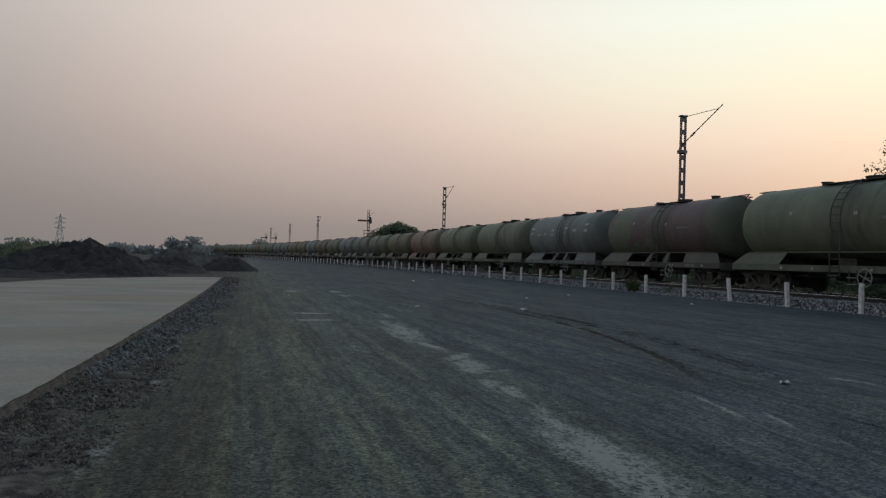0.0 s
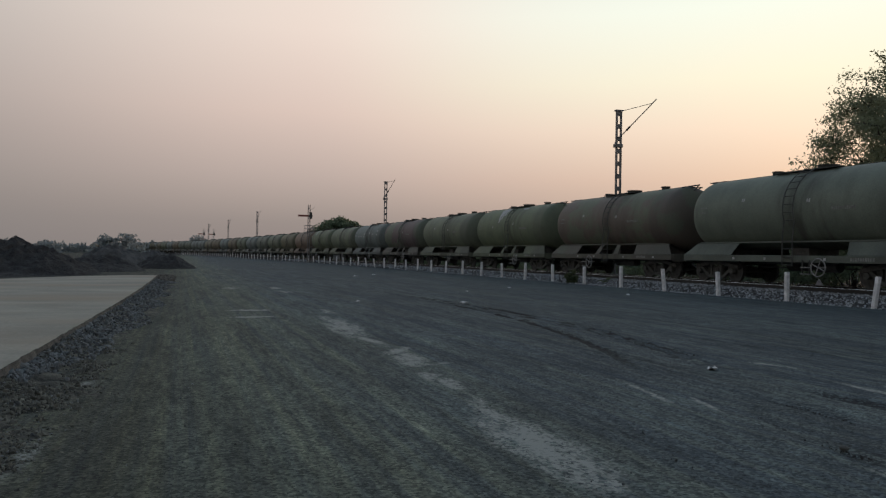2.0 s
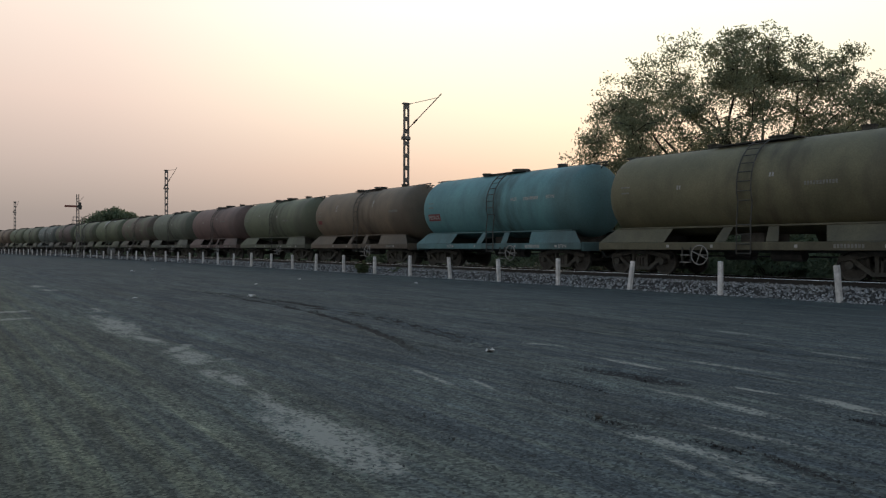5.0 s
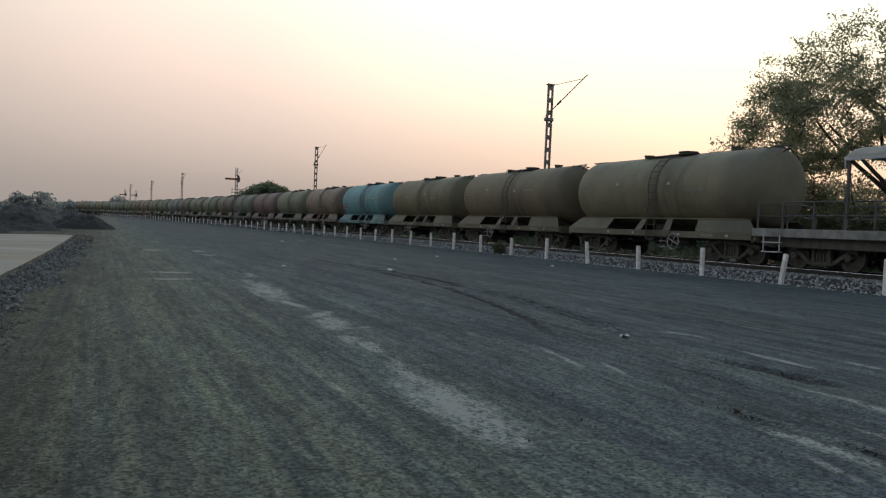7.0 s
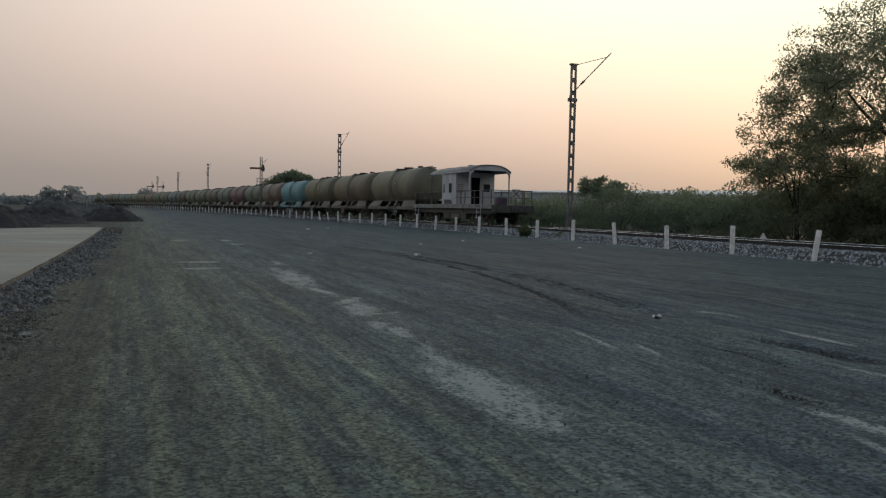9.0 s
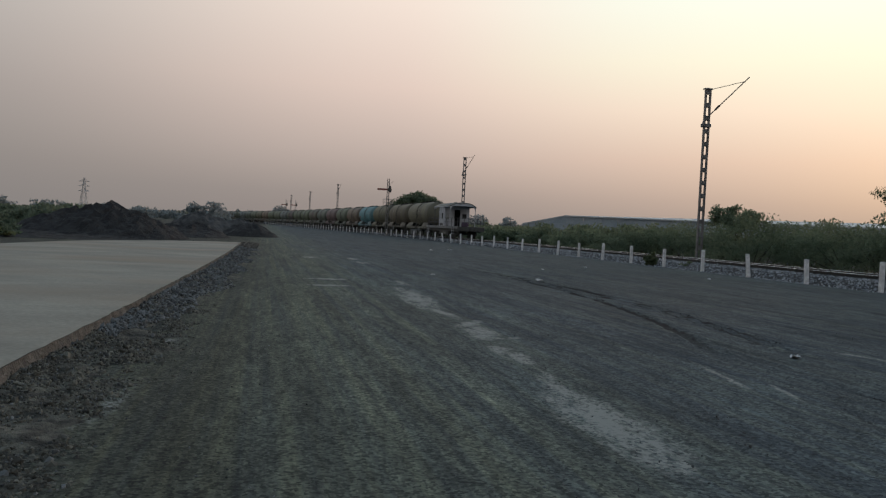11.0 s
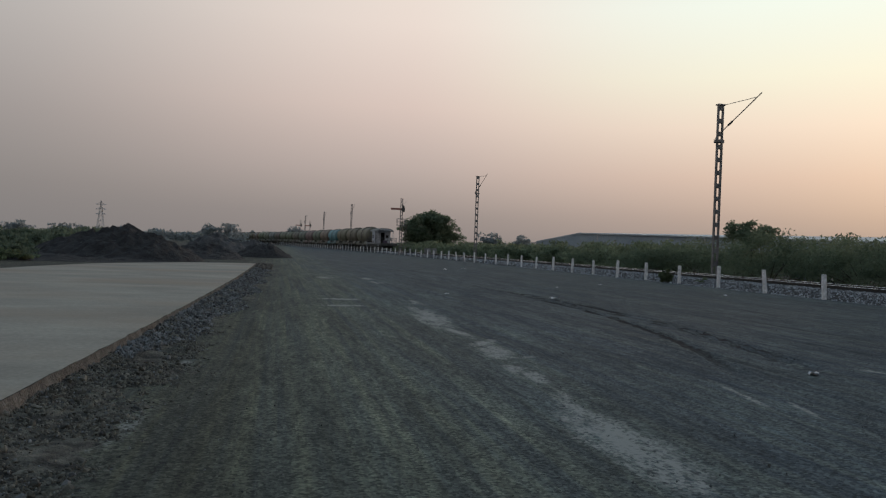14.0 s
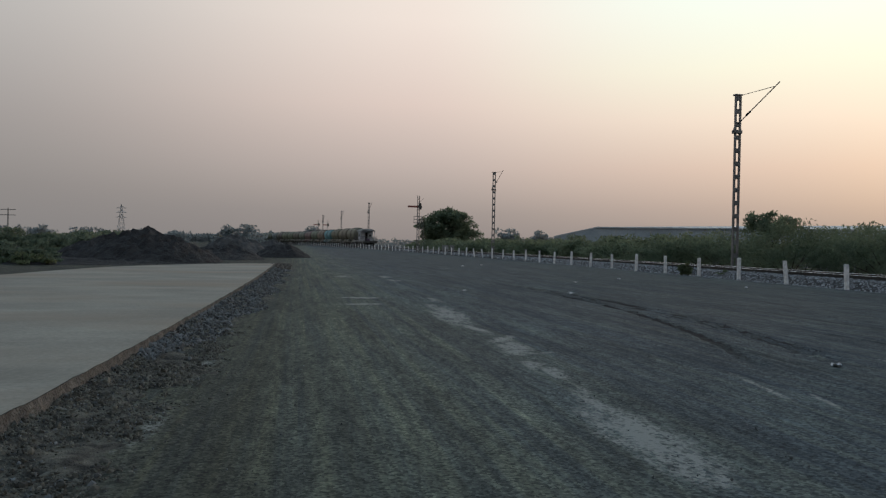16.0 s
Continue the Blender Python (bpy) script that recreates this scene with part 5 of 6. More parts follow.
    railing([(-1.4, -6.6), (1.4, -6.6)], [(x, -6.6) for x in (-0.75, -0.25, 0.25, 0.75, 1.4)])
    railing([(-1.47, 0.95), (-1.47, 5.5)], [(-1.47, y) for y in (2.2, 4.3, 5.5)])
    railing([(1.47, 0.95), (1.47, 5.5)], [(1.47, y) for y in (2.2, 4.3, 5.5)])
    railing([(-1.4, 6.6), (1.4, 6.6)], [(x, 6.6) for x in (-1.4, 0, 1.4)])
    # tail board: white square with a dark cross
    bm = bmesh.new()
    box(bm, -0.05, 0.55, -6.66, -6.63, 1.72, 2.26, 0.01)
    board = part("tail_board", bm, M["letter"], root, "white tail board with a dark cross")
    bm = bmesh.new()
    for a, b in (((-0.01, 1.76), (0.51, 2.22)), ((-0.01, 2.22), (0.51, 1.76))):
        bar(bm, (a[0], -6.67, a[1]), (b[0], -6.67, b[1]), 0.03, 4)
    part("cross", bm, M["van_iron"], board)
    # fittings on the sill and the tail platform
    for y in (-2.6, -3.6, -4.6, -5.6):
        bm = bmesh.new()
        box(bm, -1.556, -1.54, y - 0.03, y + 0.03, 1.03, 1.29)
        part("sill_strap", bm, M["van_iron"], root)
    bm = bmesh.new()
    box(bm, -0.9, -0.25, -6.5, -6.0, 1.24, 1.72, 0.06)
    part("locker", bm, M["bundle"], root, "dull purple locker on the tail platform")
    bm = bmesh.new()
    box(bm, -1.553, -1.541, -4.95, -4.7, 1.13, 1.22)
    part("paint_daub", bm, M["bundle"], root, "small purple paint daub")
    bm = bmesh.new()
    for z in (0.42, 0.78):
        box(bm, -1.62, -1.42, -5.3, -4.7, z, z + 0.035)
    for y in (-5.3, -4.72):
        box(bm, -1.56, -1.53, y, y + 0.03, 0.42, 1.1)
    part("footstep", bm, M["van_wall"], root)
    bm = bmesh.new()
    for z in (0.5, 0.82):
        box(bm, -1.62, -1.42, 5.5, 6.2, z, z + 0.035)
    for y in (5.5, 6.17):
        box(bm, -1.56, -1.53, y, y + 0.03, 0.5, 1.1)
    part("footstep", bm, M["van_wall"], root)
    bars("class_mark", root, -5.0, 0, [0.16, 0.12], 0.12, M["van_iron"], (-1.545, 1.16))
    root.matrix_basis = place_wagon(VAN_S)
    TRAIN.append((root, VAN_S))


build_van()


# ---- line-side masts, signal, poles ----
def build_mast():
    root = thing("overhead_mast", "grey battened steel overhead-line mast with a bare cantilever", "mast", "masts along the track")
    H = 10.3
    for sy in (-0.145, 0.145):
        bm = bmesh.new()
        box(bm, sy - 0.04, sy + 0.04, -0.075, 0.075, -0.3, H)
        part("channel", bm, M["mast"], root)
    for k in range(13):
        z = 0.9 + k * 0.76
        bm = bmesh.new()
        box(bm, -0.105, 0.105, -0.08, 0.08, z, z + 0.26)
        part("batten", bm, M["mast"], root)
    bm = bmesh.new()
    box(bm, -0.26, 0.24, -0.14, 0.14, H, H + 0.08, 0.01)
    part("cap", bm, M["mast"], root)
    bm = bmesh.new()
    box(bm, -0.30, 0.24, -0.14, 0.14, 8.1, 8.3, 0.02)
    bar(bm, (-0.3, -0.1, 8.2), (-0.2, -0.1, 8.55), 0.07, 8)
    part("bracket", bm, M["mast"], root)
    bm = bmesh.new()
    bar(bm, (0, -0.1, 8.7), (0, -3.85, 10.32), 0.03, 6)
    part("strut", bm, M["mast"], root)
    bm = bmesh.new()
    bar(bm, (0, -0.1, H - 0.03), (0, -3.45, 10.16), 0.018, 6)
    part("tie_rod", bm, M["mast"], root)
    for k in (1,):
        bm = bmesh.new()
        for i in range(5):
            bar(bm, (0, -0.85 - i * 0.08, 9.024 + i * 0.0346), (0, -0.89 - i * 0.08, 9.041 + i * 0.0346), 0.06, 8)
        part("insulator", bm, M["grime"], root)
    bm = bmesh.new()
    box(bm, -0.35, 0.35, -0.4, 0.4, -0.3, 0.42, 0.04)
    part("footing", bm, M["sleeper"], root)
    return root


mast = build_mast()
mast.matrix_basis = pose(25.0, 39.8, 0, 0, 0, 0)
for x, y, rz in ((23.75, 90.6, -2), (15.7, 172.0, -5), (12.3, 222.0, -7), (8.2, 262.0, -9)):
    copy_thing(mast, pose(x, y, 0, 0, 0, -rz))


def build_signal():
    root = thing("semaphore_signal", "lattice semaphore signal with a level arm beside the track", "railway signal", "signals")
    for x, y in ((-0.17, -0.17), (0.17, -0.17), (0.17, 0.17), (-0.17, 0.17)):
        bm = bmesh.new()
        bar(bm, (x, y, -0.2), (x * 0.75, y * 0.75, 8.3), 0.035, 5)
        part("leg", bm, M["mast"], root)
    bm = bmesh.new()
    for k in range(16):
        z0, z1 = 0.5 * k, 0.5 * (k + 1)
        f = 1 if k % 2 else -1
        for a, b in (((-0.16 * f, -0.16), (0.16 * f, -0.16)), ((-0.16 * f, 0.16), (0.16 * f, 0.16)), ((-0.16, -0.16 * f), (-0.16, 0.16 * f)), ((0.16, -0.16 * f), (0.16, 0.16 * f))):
            bar(bm, (*a, z0), (*b, z1), 0.018, 4)
    part("lacing", bm, M["mast"], root)
    bm = bmesh.new()
    box(bm, -1.6, -0.1, -0.24, -0.21, 6.55, 6.82, 0.01)
    part("arm", bm, M["signal_red"], root, "faded red signal arm")
    bm = bmesh.new()
    bar(bm, (0.18, -0.27, 6.68), (0.18, -0.22, 6.68), 0.3, 14)
    bar(bm, (0.2, -0.25, 7.05), (0.2, -0.22, 7.05), 0.2, 12)
    part("spectacle", bm, M["black"], root)
    bm = bmesh.new()
    box(bm, 0.15, 0.45, -0.1, 0.15, 6.3, 6.75, 0.02)
    part("lamp_case", bm, M["black"], root)
    bm = bmesh.new()
    box(bm, -0.6, 0.6, -0.5, 0.5, 4.3, 4.36)
    part("platform", bm, M["mast"], root)
    bm = bmesh.new()
    for x in (-0.6, 0.6):
        for y in (-0.5, 0.5):
            bar(bm, (x, y, 4.3), (x, y, 5.3), 0.02, 4)
    for z in (4.85, 5.3):
        for a, b in (((-0.6, -0.5), (0.6, -0.5)), ((0.6, -0.5), (0.6, 0.5)), ((0.6, 0.5), (-0.6, 0.5)), ((-0.6, 0.5), (-0.6, -0.5))):
            bar(bm, (*a, z), (*b, z), 0.02, 4)
    part("guard_rail", bm, M["mast"], root)
    bm = bmesh.new()
    for x in (0.4, 0.75):
        bar(bm, (x, -0.3, 0), (x, -0.3, 5.2), 0.02, 4)
    for k in range(17):
        bar(bm, (0.4, -0.3, 0.3 * k + 0.2), (0.75, -0.3, 0.3 * k + 0.2), 0.014, 4)
    part("ladder", bm, M["mast"], root)
    bm = bmesh.new()
    bar(bm, (0.2, 0, 7.4), (0.75, 0, 8.0), 0.02, 4)
    part("stay", bm, M["mast"], root)
    return root


sig = build_signal()
sig.matrix_basis = pose(17.15, 108.5, 0, 0, 0, 0)
copy_thing(sig, pose(6.2, 245.0, 0, 0, 0, 0))
copy_thing(sig, pose(9.2, 246.0, 0, 0, 0, 0))


def build_pole(x, y, h):
    root = thing("utility_pole", "grey concrete utility pole with short cross-arms", "utility pole")
    bm = bmesh.new()
    bar(bm, (0, 0, -0.3), (0, 0, h), 0.16, 8, 0.1)
    part("shaft", bm, M["sleeper"], root)
    for z in (h - 0.3, h - 1.3):
        bm = bmesh.new()
        box(bm, -1.3, 1.3, -0.06, 0.06, z, z + 0.12)
        part("cross_arm", bm, M["mast"], root)
    root.location = (x, y, 0)


build_pole(-52.0, 150.0, 6.3)


def build_pylon(x, y, h):
    root = thing("transmission_tower", "distant steel lattice transmission tower in haze", "pylon")
    def half(z):
        return 3.4 * (1 - z / h) ** 1.2 + 0.35
    for sx in (-1, 1):
        for sy in (-1, 1):
            bm = bmesh.new()
            zs = [h * k / 8 for k in range(9)]
            tube(bm, [(sx * half(z), sy * half(z), z) for z in zs], 0.16, 4)
            part("leg", bm, M["hazed_steel"], root)
    bm = bmesh.new()
    for k in range(8):
        a, b = h * k / 8, h * (k + 1) / 8
        for f in (-1, 1):
            for g in (-1, 1):
                bar(bm, (-f * half(a), g * half(a), a), (f * half(b), g * half(b), b), 0.08, 4)
                bar(bm, (g * half(a), -f * half(a), a), (g * half(b), f * half(b), b), 0.08, 4)
    part("lacing", bm, M["hazed_steel"], root)
    for z in (h * 0.62, h * 0.76, h * 0.89):
        bm = bmesh.new()
        bar(bm, (-4.2, 0, z), (4.2, 0, z), 0.18, 4)
        bar(bm, (-4.2, 0, z), (0, 0, z + 1.6), 0.15, 4)
        bar(bm, (4.2, 0, z), (0, 0, z + 1.6), 0.15, 4)
        part("cross_arm", bm, M["hazed_steel"], root)
    root.location = (x, y, 0)


build_pylon(-150.0, 690.0, 30.0)


def boards():
    """Small white line-side boards near the fence."""
    for x, y, w in ((18.9, 96.5, 0.85), (20.1, 98.0, 0.6)):
        root = thing("line_side_board", "small blank white board on two short posts", "sign")
        bm = bmesh.new()
        box(bm, -w / 2, w / 2, -0.03, 0.03, 0.5, 1.2, 0.01)
        part("panel", bm, M["van_sill"], root)
        for sx in (-1, 1):
            bm = bmesh.new()
            bar(bm, (sx * w * 0.35, 0.06, -0.1), (sx * w * 0.35, 0.06, 1.2), 0.04, 6)
            part("post", bm, M["mast"], root)
        root.matrix_basis = pose(x, y, 0, 0, 0, -10)
    bm = bmesh.new()
    box(bm, -0.35, 0.35, -0.08, 0.08, -0.1, 0.55)
    for v in bm.verts:
        if v.co.z > 0.3:
            v.co.x *= 0.08
    ob = part("track_marker", bm, M["post"])
    tagged(ob, "small white triangular concrete marker beyond the rails", "track marker")
    ob.matrix_basis = pose(24.6, 24.0, 0.1, 0, 0, -45)


boards()


# ---- spoil heaps ----
def heap(cx, cy, rx, ry, h, seed, mat, label, skew=0.0, rough=0.16):
    nx, ny = 60, 44
    verts, faces = [], []
    for j in range(ny + 1):
        for i in range(nx + 1):
            u, v = -1 + 2 * i / nx, -1 + 2 * j / ny
            r = math.sqrt(u * u + v * v)
            f = max(0.0, 1 - r ** 2.0)
            x, y = cx + rx * u + skew * f, cy + ry * v
            k = noise.noise((x * 0.35 + seed, y * 0.35, seed)) * 0.6 + noise.noise((x * 1.1, y * 1.1, seed)) * 0.5 + noise.noise((x * 3.3, y * 3.3, seed)) * rough * 1.6
            z = h * f * (1 + 0.55 * k) + (0.12 * k if f > 0 else 0) - 0.03
            verts.append((x, y, z if f > 0 else -0.08))
    w = nx + 1
    for j in range(ny):
        for i in range(nx):
            faces.append((j * w + i, j * w + i + 1, (j + 1) * w + i + 1, (j + 1) * w + i))
    ob = mesh_from("earth_mound", verts, faces, mat)
    return tagged(ob, label, "earth mound", "spoil heaps beyond the slab")


heap(-9.2, 46.5, 5.0, 4.6, 1.62, 3.0, M["soil"], "large heap of dark dug earth behind the slab", 0.2, 0.26)
heap(-13.5, 43.0, 8.0, 5.0, 0.3, 23.0, M["soil"], "dark earth spread out flat behind the slab", 0.0, 0.3)
heap(-13.0, 47.0, 3.0, 3.6, 0.6, 13.0, M["soil"], "low heap of dark dug earth sloping off", 1.0)
heap(-5.3, 54.0, 3.2, 3.5, 0.95, 5.0, M["soil"], "low ridge of dark dug earth")
heap(-1.2, 63.0, 2.4, 2.4, 1.05, 7.0, M["soil"], "small cone of dark dug earth at the road side")
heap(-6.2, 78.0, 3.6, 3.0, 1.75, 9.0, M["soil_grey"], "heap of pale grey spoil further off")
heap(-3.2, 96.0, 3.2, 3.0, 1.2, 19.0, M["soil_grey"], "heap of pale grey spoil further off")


def clod_place(rng):
    u, v = rng.normal(0, 0.42), -abs(rng.normal(0, 0.5))
    f = max(0.0, 1 - math.hypot(u, v) ** 1.5)
    return np.array((-9.2 + 4.6 * u, 46.3 + 4.4 * v, 1.5 * f * 0.95)), 1.0


stones("clod", 260, clod_place, (0.03, 0.10), M["soil_grey"], 12, "pale clods and stones lying on the dark earth", "rubble")


# ---- plants ----
def leaf_mesh(name, centres, per, spread, size, mat, rng, parent=None):
    """Many small folded leaf sprays round clump centres, in one mesh."""
    n = len(centres) * per
    c = np.repeat(np.asarray(centres, float), per, axis=0)
    off = rng.normal(0, 1, (n, 3))
    off /= np.maximum(np.linalg.norm(off, axis=1)[:, None], 1e-6)
    off *= (rng.random((n, 1)) ** 0.5) * np.asarray(spread)
    p = c + off
    a = rng.uniform(0, 2 * np.pi, n)
    tilt = rng.uniform(-1, 1, n) * 1.2
    d = np.stack([np.cos(a) * np.cos(tilt), np.sin(a) * np.cos(tilt), np.sin(tilt)], 1)
    e = np.cross(d, rng.normal(0, 1, (n, 3)))
    e /= np.maximum(np.linalg.norm(e, axis=1)[:, None], 1e-6)
    s = size * rng.uniform(0.6, 1.4, (n, 1))
    v0, v1, v2, v3 = p - d * s, p + e * s * 0.42, p + d * s, p - e * s * 0.42
    verts = np.stack([v0, v1, v2, v3], 1).reshape(-1, 3)
    idx = np.arange(n)[:, None] * 4 + np.arange(4)
    return mesh_from(name, verts.tolist(), idx.tolist(), mat, parent)


def tree(base, crown, radii, tufts, per, leaf, seed, label, trunk_r=0.28, clump_r=0.9, mat="leaf", flat_low=-0.75, extra=(), limbs=7, fork_z=None):
    """Trunk, curved limbs and branches that reach out to tufts of leaf sprays; base and crown centre in world metres."""
    rng = np.random.default_rng(seed)
    bx, by = base
    root = thing("tree", label, "tree")
    middle, radii = np.array(crown, float), np.array(radii, float)
    heads = []
    while len(heads) < tufts:
        q = rng.normal(0, 1, 3)
        q /= np.linalg.norm(q)
        q *= rng.uniform(0.66, 1.0)
        lump = 1 + 0.13 * noise.noise((q[0] * 2.3 + seed, q[1] * 2.3, q[2] * 2.3))
        if q[2] > flat_low:
            heads.append(middle + q * radii * lump)
    heads += [np.array(h, float) for h in extra]
    pts = []
    for h in heads:
        for _ in range(7):
            d = rng.normal(0, 1, 3)
            pts.append(h + d / np.linalg.norm(d) * rng.random() ** 0.5 * clump_r * np.array((2.0, 2.0, 1.3)))
    bm = bmesh.new()
    fork = Vector((bx, by, fork_z or max(1.2, crown[2] - radii[2] * 0.8)))
    bar(bm, (bx, by, -0.2), fork, trunk_r, 10, trunk_r * 0.85)
    nodes = [(fork, trunk_r * 0.5)]
    for k in range(limbs):
        a = 2 * math.pi * (k + rng.uniform(-0.3, 0.3)) / limbs
        up = rng.uniform(0.15, 0.85)
        tip = Vector(middle + radii * 0.62 * np.array((math.cos(a) * (1 - 0.5 * up), math.sin(a) * (1 - 0.5 * up), up)))
        side = Vector((rng.uniform(-1, 1), rng.uniform(-1, 1), 0.6)) * 0.14 * (tip - fork).length
        last, r = fork, trunk_r * 0.42
        for j in range(1, 6):
            u = j / 5
            p = fork.lerp(tip, u) + side * math.sin(math.pi * u)
            bar(bm, last, p, r, 7, r * 0.8)
            r *= 0.8
            nodes.append((p, r * 0.7))
            last = p
    heads.sort(key=lambda q: np.linalg.norm(q - np.array(fork)))
    for h in heads:
        q = Vector(h)
        a, r = min(nodes, key=lambda nd: (nd[0] - q).length + (1.5 if nd[0].z > q.z else 0))
        L = (q - a).length
        r0 = max(0.026, r * 0.74)
        mid = a.lerp(q, 0.5) + Vector((rng.uniform(-0.1, 0.1) * L, rng.uniform(-0.1, 0.1) * L, rng.uniform(0.02, 0.16) * L))
        bar(bm, a, mid, r0, 5, r0 * 0.75)
        bar(bm, mid, q, r0 * 0.75, 5, r0 * 0.45)
        nodes += [(mid, r0 * 0.85), (q, r0 * 0.6)]
    # twigs from each branch end into its tuft
    for i, p in enumerate(pts):
        bar(bm, heads_at(pts, i), p, 0.014, 3, 0.006)
    part("trunk", bm, M["bark"], root)
    leaf_mesh("crown", pts, per, (clump_r, clump_r, clump_r * 0.62), leaf, M[mat], rng, root)
    return root


def heads_at(pts, i):
    """The middle of the seven sprays of one tuft."""
    return sum(pts[i // 7 * 7:i // 7 * 7 + 7]) / 7


tree((35.2, 23.4), (34.5, 23.2, 6.2), (7.7, 7.7, 5.7), 350, 48, 0.076, 2, "large broad neem tree with dark branches beyond the track", 0.36, 0.52, flat_low=-0.78, limbs=15, fork_z=3.0,
     extra=((29.5, 28.6, 6.2), (29.6, 28.2, 7.2), (29.9, 27.6, 9.2), (30.9, 26.2, 10.3), (31.9, 24.9, 11.2), (33.3, 22.6, 11.7), (33.6, 22.2, 11.2), (33.9, 22.6, 12.1), (34.2, 22.0, 12.0), (34.6, 20.9, 11.3), (35.2, 20.1, 10.9), (36.2, 18.6, 10.2), (36.8, 17.8, 9.4), (37.3, 17.4, 8.4), (29.6, 28.0, 8.2), (30.4, 26.9, 9.9)))
tree((31.6, 28.7), (31.2, 28.2, 3.8), (2.9, 2.9, 2.2), 40, 50, 0.07, 5, "smaller leafy tree in front of the large one", 0.14, 0.5, flat_low=-0.45, limbs=6, fork_z=1.1)
tree((40.5, 15.8), (40.5, 15.8, 5.4), (4.4, 4.4, 3.4), 60, 68, 0.09, 9, "round leafy tree standing behind the track", 0.25, 0.62)
tree((45.5, 22.0), (45.5, 22.0, 5.0), (5.0, 5.0, 3.6), 60, 60, 0.095, 10, "round leafy tree standing behind the track", 0.25, 0.7)
tree((34.4, 177.0), (34.4, 177.0, 5.3), (6.2, 5.6, 3.7), 60, 50, 0.30, 12, "dense dark round tree beside the line", 0.4, 1.1, "scrub", -1.0, ((40.0, 176, 4.6), (41.5, 176, 3.4), (39, 175, 2.4), (29.5, 176, 2.2)))
tree((32.0, 46.5), (32.0, 46.5, 2.7), (1.7, 1.7, 1.4), 14, 50, 0.10, 15, "low thorny tree rising over the scrub", 0.1, 0.4, "scrub")


def shrub(x, y, r, h, seed, leaf, clumps, per, mat="scrub", label="dense green thorn scrub beyond the track", group="scrub beyond the track"):
    rng = np.random.default_rng(seed)
    root = thing("shrub", label, "shrub", group)
    pts = []
    for _ in range(clumps):
        a, q = rng.uniform(0, 6.28), rng.random() ** 0.5
        top = h * (1 - 0.45 * q * q) * rng.uniform(0.82, 1.12)
        pts.append((x + r * q * math.cos(a), y + r * q * math.sin(a), max(0.15, top * rng.random() ** 0.55)))
    bm = bmesh.new()
    for p in pts[:: max(1, clumps // 10)]:
        bar(bm, (x + (p[0] - x) * 0.15, y + (p[1] - y) * 0.15, -0.1), p, 0.03, 4, 0.01)
    part("stem", bm, M["bark"], root)
    leaf_mesh("foliage", pts, per, (r * 0.27, r * 0.27, h * 0.16), leaf, M[mat], rng, root)


def scrub_belt():
    rng = random.Random(31)
    k = 0
    y = 6.0
    while y < 175:
        d = 1 + y / 90
        x, yy, _ = on_track(y, 6.4 + rng.uniform(0, 3.0) * d)
        near = y < 60
        lift = 1.28 if 26 < y < 50 else 1.0
        shrub(x, yy, rng.uniform(1.9, 2.7) * d ** 0.5, rng.uniform(1.6, 2.6) * lift, 100 + k, 0.085 if near else 0.17, 70 if near else 44, 80 if near else 46)
        if rng.random() < 0.8:
            shrub(x + rng.uniform(3.5, 6.5), yy + rng.uniform(-2, 2), 2.7 * d ** 0.5, rng.uniform(2.1, 3.0) * lift, 300 + k, 0.12 if near else 0.2, 56, 60 if near else 40)
        y += rng.uniform(2.6, 3.8) * d ** 0.6
        k += 1
    # thick growth under the trees
    for i, (x, y) in enumerate(((31, 19), (33, 25), (36, 21), (38, 17), (34, 16), (39, 24), (43, 20), (36, 28), (33, 31), (41, 28), (46, 26), (48, 18), (44, 14), (40, 11), (36, 11), (50, 30), (44, 33), (37.5, 24.5), (38.5, 21), (34.5, 20.5))):
        shrub(x, y, 2.7, rng.uniform(2.5, 3.9), 400 + i, 0.12, 60, 60, label="thick green undergrowth below the trees")
    # scrub left of the spoil heaps
    for i in range(16):
        shrub(-14.5 - 3.0 * i * rng.uniform(0.5, 1.0), 60 + 2.2 * i + rng.uniform(0, 14), rng.uniform(2.4, 3.6), rng.uniform(1.2, 2.1), 500 + i, 0.17, 40, 60, "heap_scrub", "low green scrub past the earth heaps, greyed as by haze", "scrub past the heaps")
    for i, (x, y, r, h) in enumerate(((-13.2, 40.5, 1.5, 0.8), (-15.6, 41.5, 1.8, 1.2), (-18.2, 43.0, 2.0, 1.4), (-14.8, 45.5, 1.5, 1.0), (-20.5, 41.0, 1.8, 1.1))):
        shrub(x, y, r, h, 560 + i, 0.12, 40, 60, "heap_scrub", "low green scrub past the earth heaps, greyed as by haze", "scrub past the heaps")
    # weeds at the fence
    shrub(19.6, 35.4, 0.42, 0.7, 700, 0.08, 16, 60, "grass", "clump of dry green weeds by a fence post", "weeds")
    shrub(20.4, 33.3, 0.5, 0.3, 701, 0.07, 10, 40, "grass", "clump of dry green weeds by a fence post", "weeds")
    shrub(-12.6, 38.5, 1.2, 0.5, 702, 0.1, 24, 50, "grass", "green weeds at the edge of the slab", "weeds")


scrub_belt()


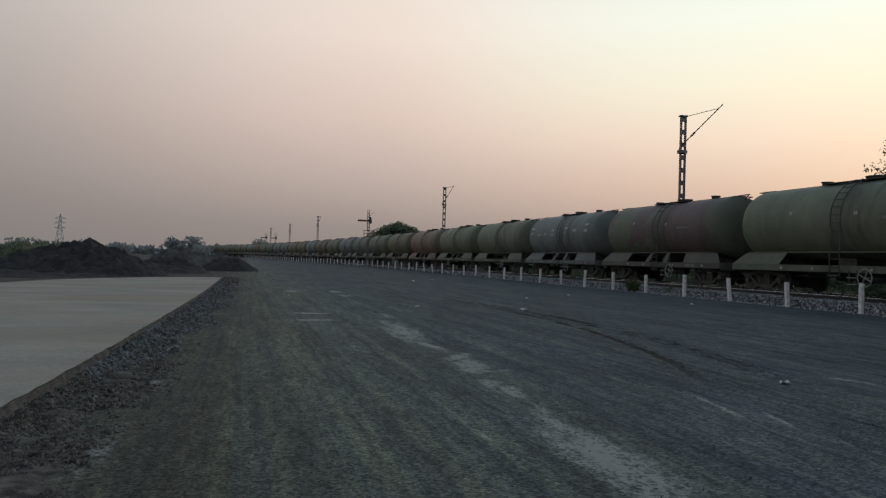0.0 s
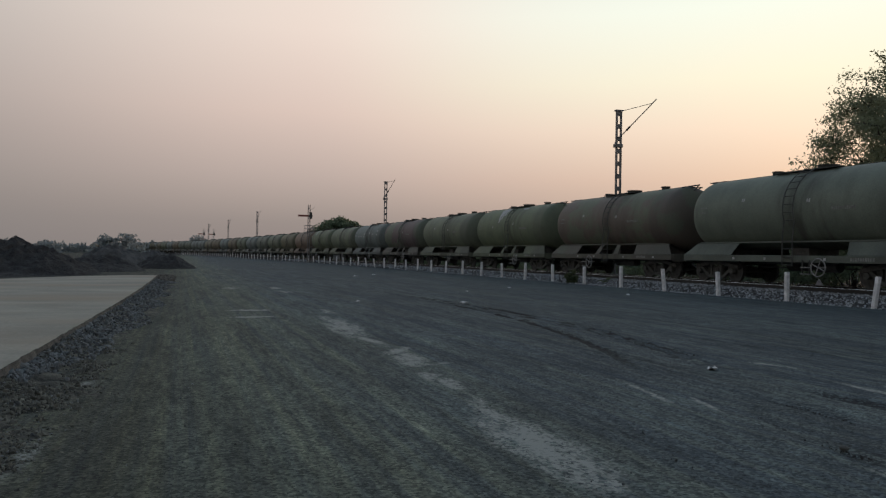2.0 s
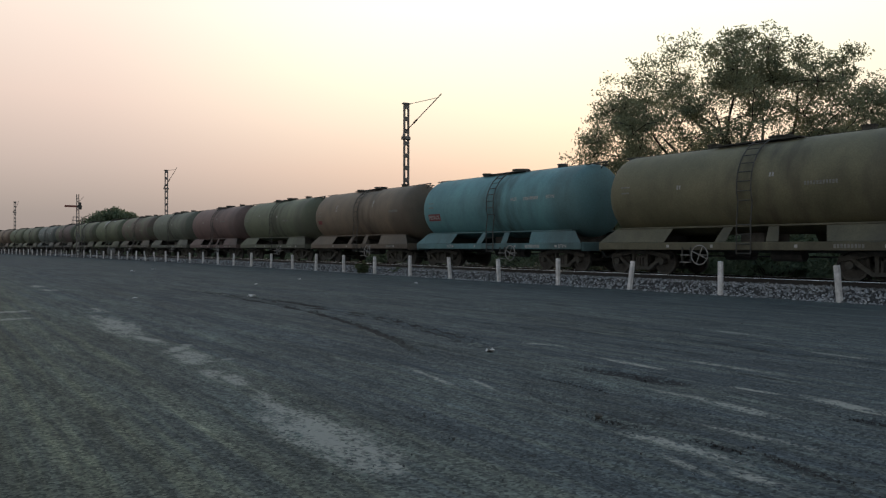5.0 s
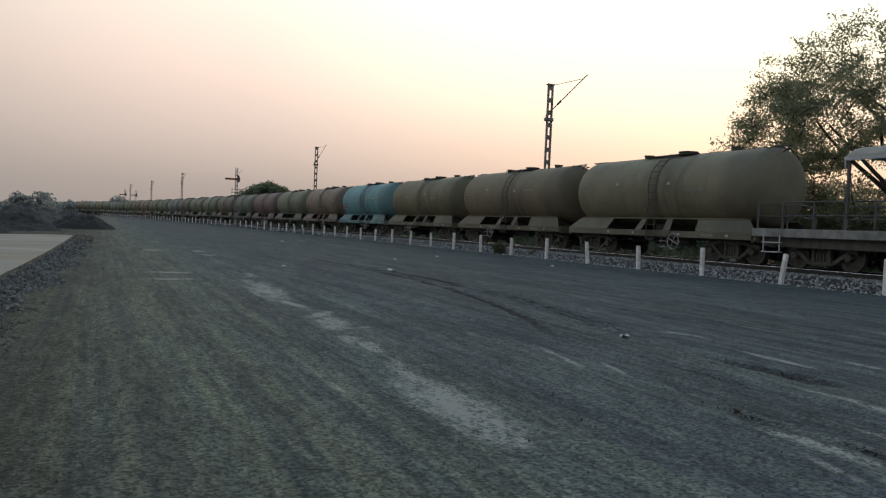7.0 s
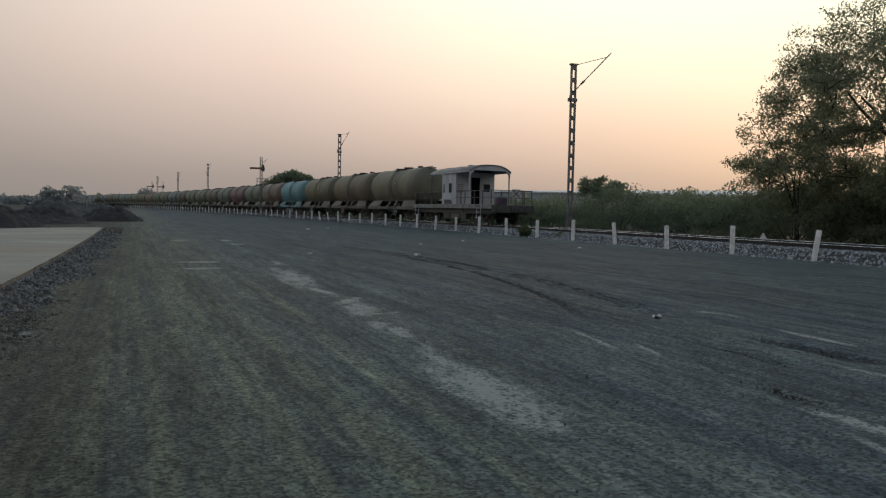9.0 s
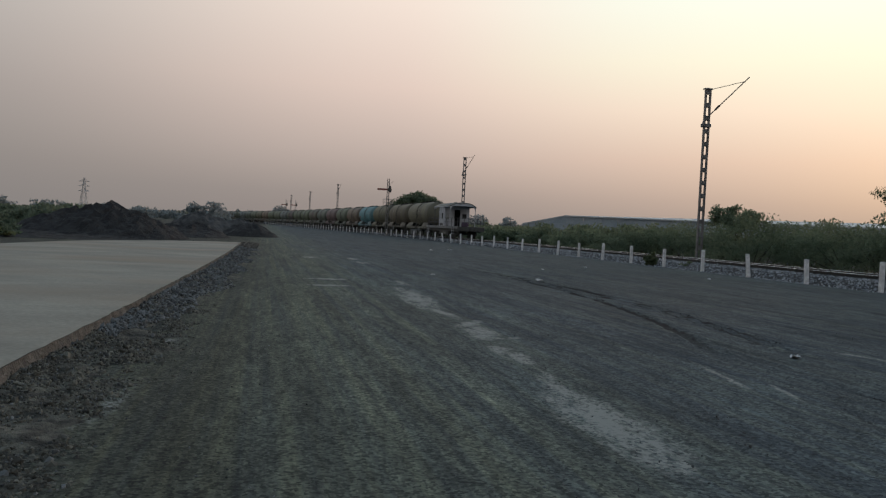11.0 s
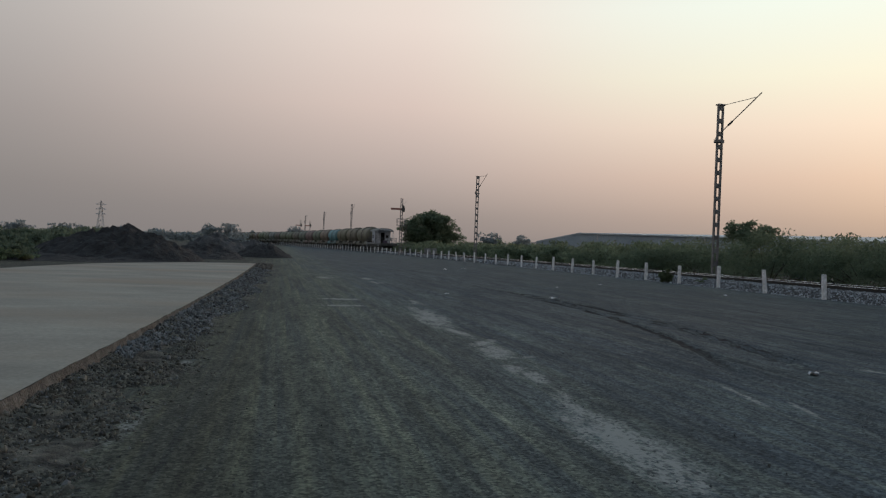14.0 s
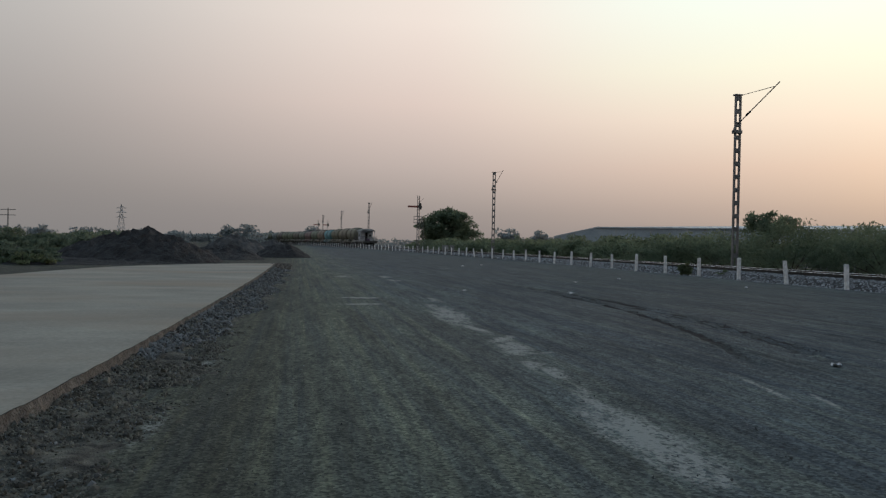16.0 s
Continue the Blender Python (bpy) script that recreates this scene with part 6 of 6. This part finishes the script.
def far_woods():
    """Tree line all round, far off, with haze put into its leaf colour."""
    rng = np.random.default_rng(77)
    pts = []
    for az in np.arange(-60, 100, 0.32):
        if 21 < az < 44:
            continue
        for _ in range(2):
            d = rng.uniform(300, 460)
            h = 2.2 + 4.6 * max(0.0, noise.noise((az * 0.16, 4.0, 0))) * 1.6 + rng.uniform(0, 1.2)
            if az < -6:
                h *= 0.6
            a = radians(az + rng.uniform(-0.2, 0.2))
            for z in np.arange(0.6, h, 1.5):
                pts.append((d * math.sin(a) + rng.uniform(-1.5, 1.5), d * math.cos(a), z))
    # single taller trees
    for az, h, r, d in ((-5.0, 7.4, 3.4, 340), (-3.7, 7.8, 3.4, 345), (-8.8, 6.4, 6, 330), (-17.5, 8.0, 6, 330), (-14.2, 7.4, 7, 340), (1.0, 8.0, 3.0, 360), (-11.0, 6.6, 8, 335), (-7.0, 5.4, 7, 335), (-1.0, 5.0, 6, 350), (15.8, 7.2, 4, 300), (18.2, 6.8, 4, 300), (-20.5, 8, 6, 300), (-11.5, 6, 5, 340)):
        a = radians(az)
        h *= 0.66 if az < -6 else 1.0
        for _ in range(46):
            q = rng.normal(0, 0.5, 3).clip(-1, 1)
            pts.append((d * math.sin(a) + q[0] * r, d * math.cos(a) + q[1] * r, h * 0.55 + q[2] * h * 0.42))
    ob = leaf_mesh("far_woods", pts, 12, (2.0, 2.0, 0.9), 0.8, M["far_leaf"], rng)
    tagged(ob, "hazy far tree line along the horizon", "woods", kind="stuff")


far_woods()


# ---- shed beyond the scrub ----
def build_shed():
    root = thing("warehouse", "long low blue-grey sheeted warehouse beyond the scrub", "warehouse")
    b, c = Vector((92.0, 222.0, 0)), Vector((196.0, 150.0, 0))
    u = (c - b).normalized()
    v = Vector((-u.y, u.x, 0))
    L = (c - b).length
    eave, ridge, depth = 7.5, 9.6, 30.0

    def solid(name, pts, thick, mat):
        bm = bmesh.new()
        plate(bm, pts, thick)
        bmesh.ops.recalc_face_normals(bm, faces=bm.faces)
        return part(name, bm, M[mat], root)
    P3 = lambda a, d, z: b + u * a + v * d + Vector((0, 0, z))
    n = 24
    for i in range(n):
        solid("wall_sheet", [P3(L * i / n + 0.02, 0.1 * (i % 2), 0), P3(L * (i + 1) / n - 0.02, 0.1 * (i % 2), 0), P3(L * (i + 1) / n - 0.02, 0.1 * (i % 2), eave), P3(L * i / n + 0.02, 0.1 * (i % 2), eave)], 0.1, "shed_wall")
    a = Vector((80.5, 231.0, 0))
    solid("gable", [b, b + Vector((0, 0, eave)), a + Vector((0, 0, 4.3)), a], 0.1, "shed_wall")
    solid("gable_trim", [b + Vector((0, -0.3, eave)), b + Vector((0, -0.3, eave + 0.3)), a + Vector((0, -0.3, 4.6)), a + Vector((0, -0.3, 4.3))], 0.1, "shed_roof")
    solid("roof", [P3(-0.4, -0.6, eave), P3(L + 0.4, -0.6, eave), P3(L + 0.4, depth / 2, ridge), P3(-0.4, depth / 2, ridge - 2.3)], 0.12, "shed_roof")
    solid("fascia", [P3(-0.4, -0.62, eave - 0.25), P3(L + 0.4, -0.62, eave - 0.25), P3(L + 0.4, -0.62, eave + 0.12), P3(-0.4, -0.62, eave + 0.12)], 0.05, "shed_roof")


build_shed()


# ---- litter ----
def litter():
    rng = random.Random(5)
    for x, y, s in ((6.35, 7.78, 0.09), (7.75, 20.3, 0.12), (9.96, 44.9, 0.14), (11.8, 47.7, 0.12), (15.8, 24.3, 0.09), (4.9, 21.5, 0.05), (13.5, 30.0, 0.08), (10.4, 27.0, 0.06)):
        bm = bmesh.new()
        bmesh.ops.create_grid(bm, x_segments=4, y_segments=4, size=s)
        for v in bm.verts:
            v.co.z += rng.uniform(0.0, s * 0.55)
            v.co.x += rng.uniform(-0.3, 0.3) * s
            v.co.y *= 0.55
        bmesh.ops.solidify(bm, geom=bm.faces[:], thickness=0.003)
        ob = part("litter", bm, M["paper"])
        tagged(ob, "crumpled scrap of white plastic litter on the road", "litter", "litter on the road")
        ob.matrix_basis = pose(x, y, 0.012, 0, 0, rng.uniform(0, 180))
    bm = bmesh.new()
    bmesh.ops.create_icosphere(bm, subdivisions=2, radius=0.035)
    for v in bm.verts:
        v.co *= 1 + 0.25 * noise.noise(v.co * 20)
        v.co.z *= 0.6
    ob = part("stone", bm, M["grime"])
    tagged(ob, "single dark stone lying on the road", "stone")
    ob.matrix_basis = pose(4.72, 4.27, 0.012)


litter()


def sun_disc():
    bm = bmesh.new()
    d = 3200.0
    bmesh.ops.create_uvsphere(bm, u_segments=24, v_segments=12, radius=d * math.tan(radians(0.27)))
    ob = part("setting_sun", bm, plain("red_sun_glow", (1.0, 0.22, 0.10), 1.0, 0.0, 1.6), smooth=True)
    tagged(ob, "dim red setting sun low behind the trees", "sun", kind="structure")
    ob.location = SUN_DIR * d


sun_disc()


def wheelsets(root):
    return [o for o in root.children_recursive if o.name.startswith("wheelset")]


def motions():
    for w, s in TRAIN:
        walk(w, [(float(t), place_wagon(s + SPEED * t)) for t in range(17)])
    # rolling wheels on the vehicles that pass near
    for w, s in TRAIN[:12] + TRAIN[-1:]:
        for o in wheelsets(w):
            y = o.location.y
            walk(o, [(k / FPS, pose(0, y, 0.455, -math.degrees(SPEED * k / FPS / 0.455))) for k in range(16 * FPS + 1)])


motions()
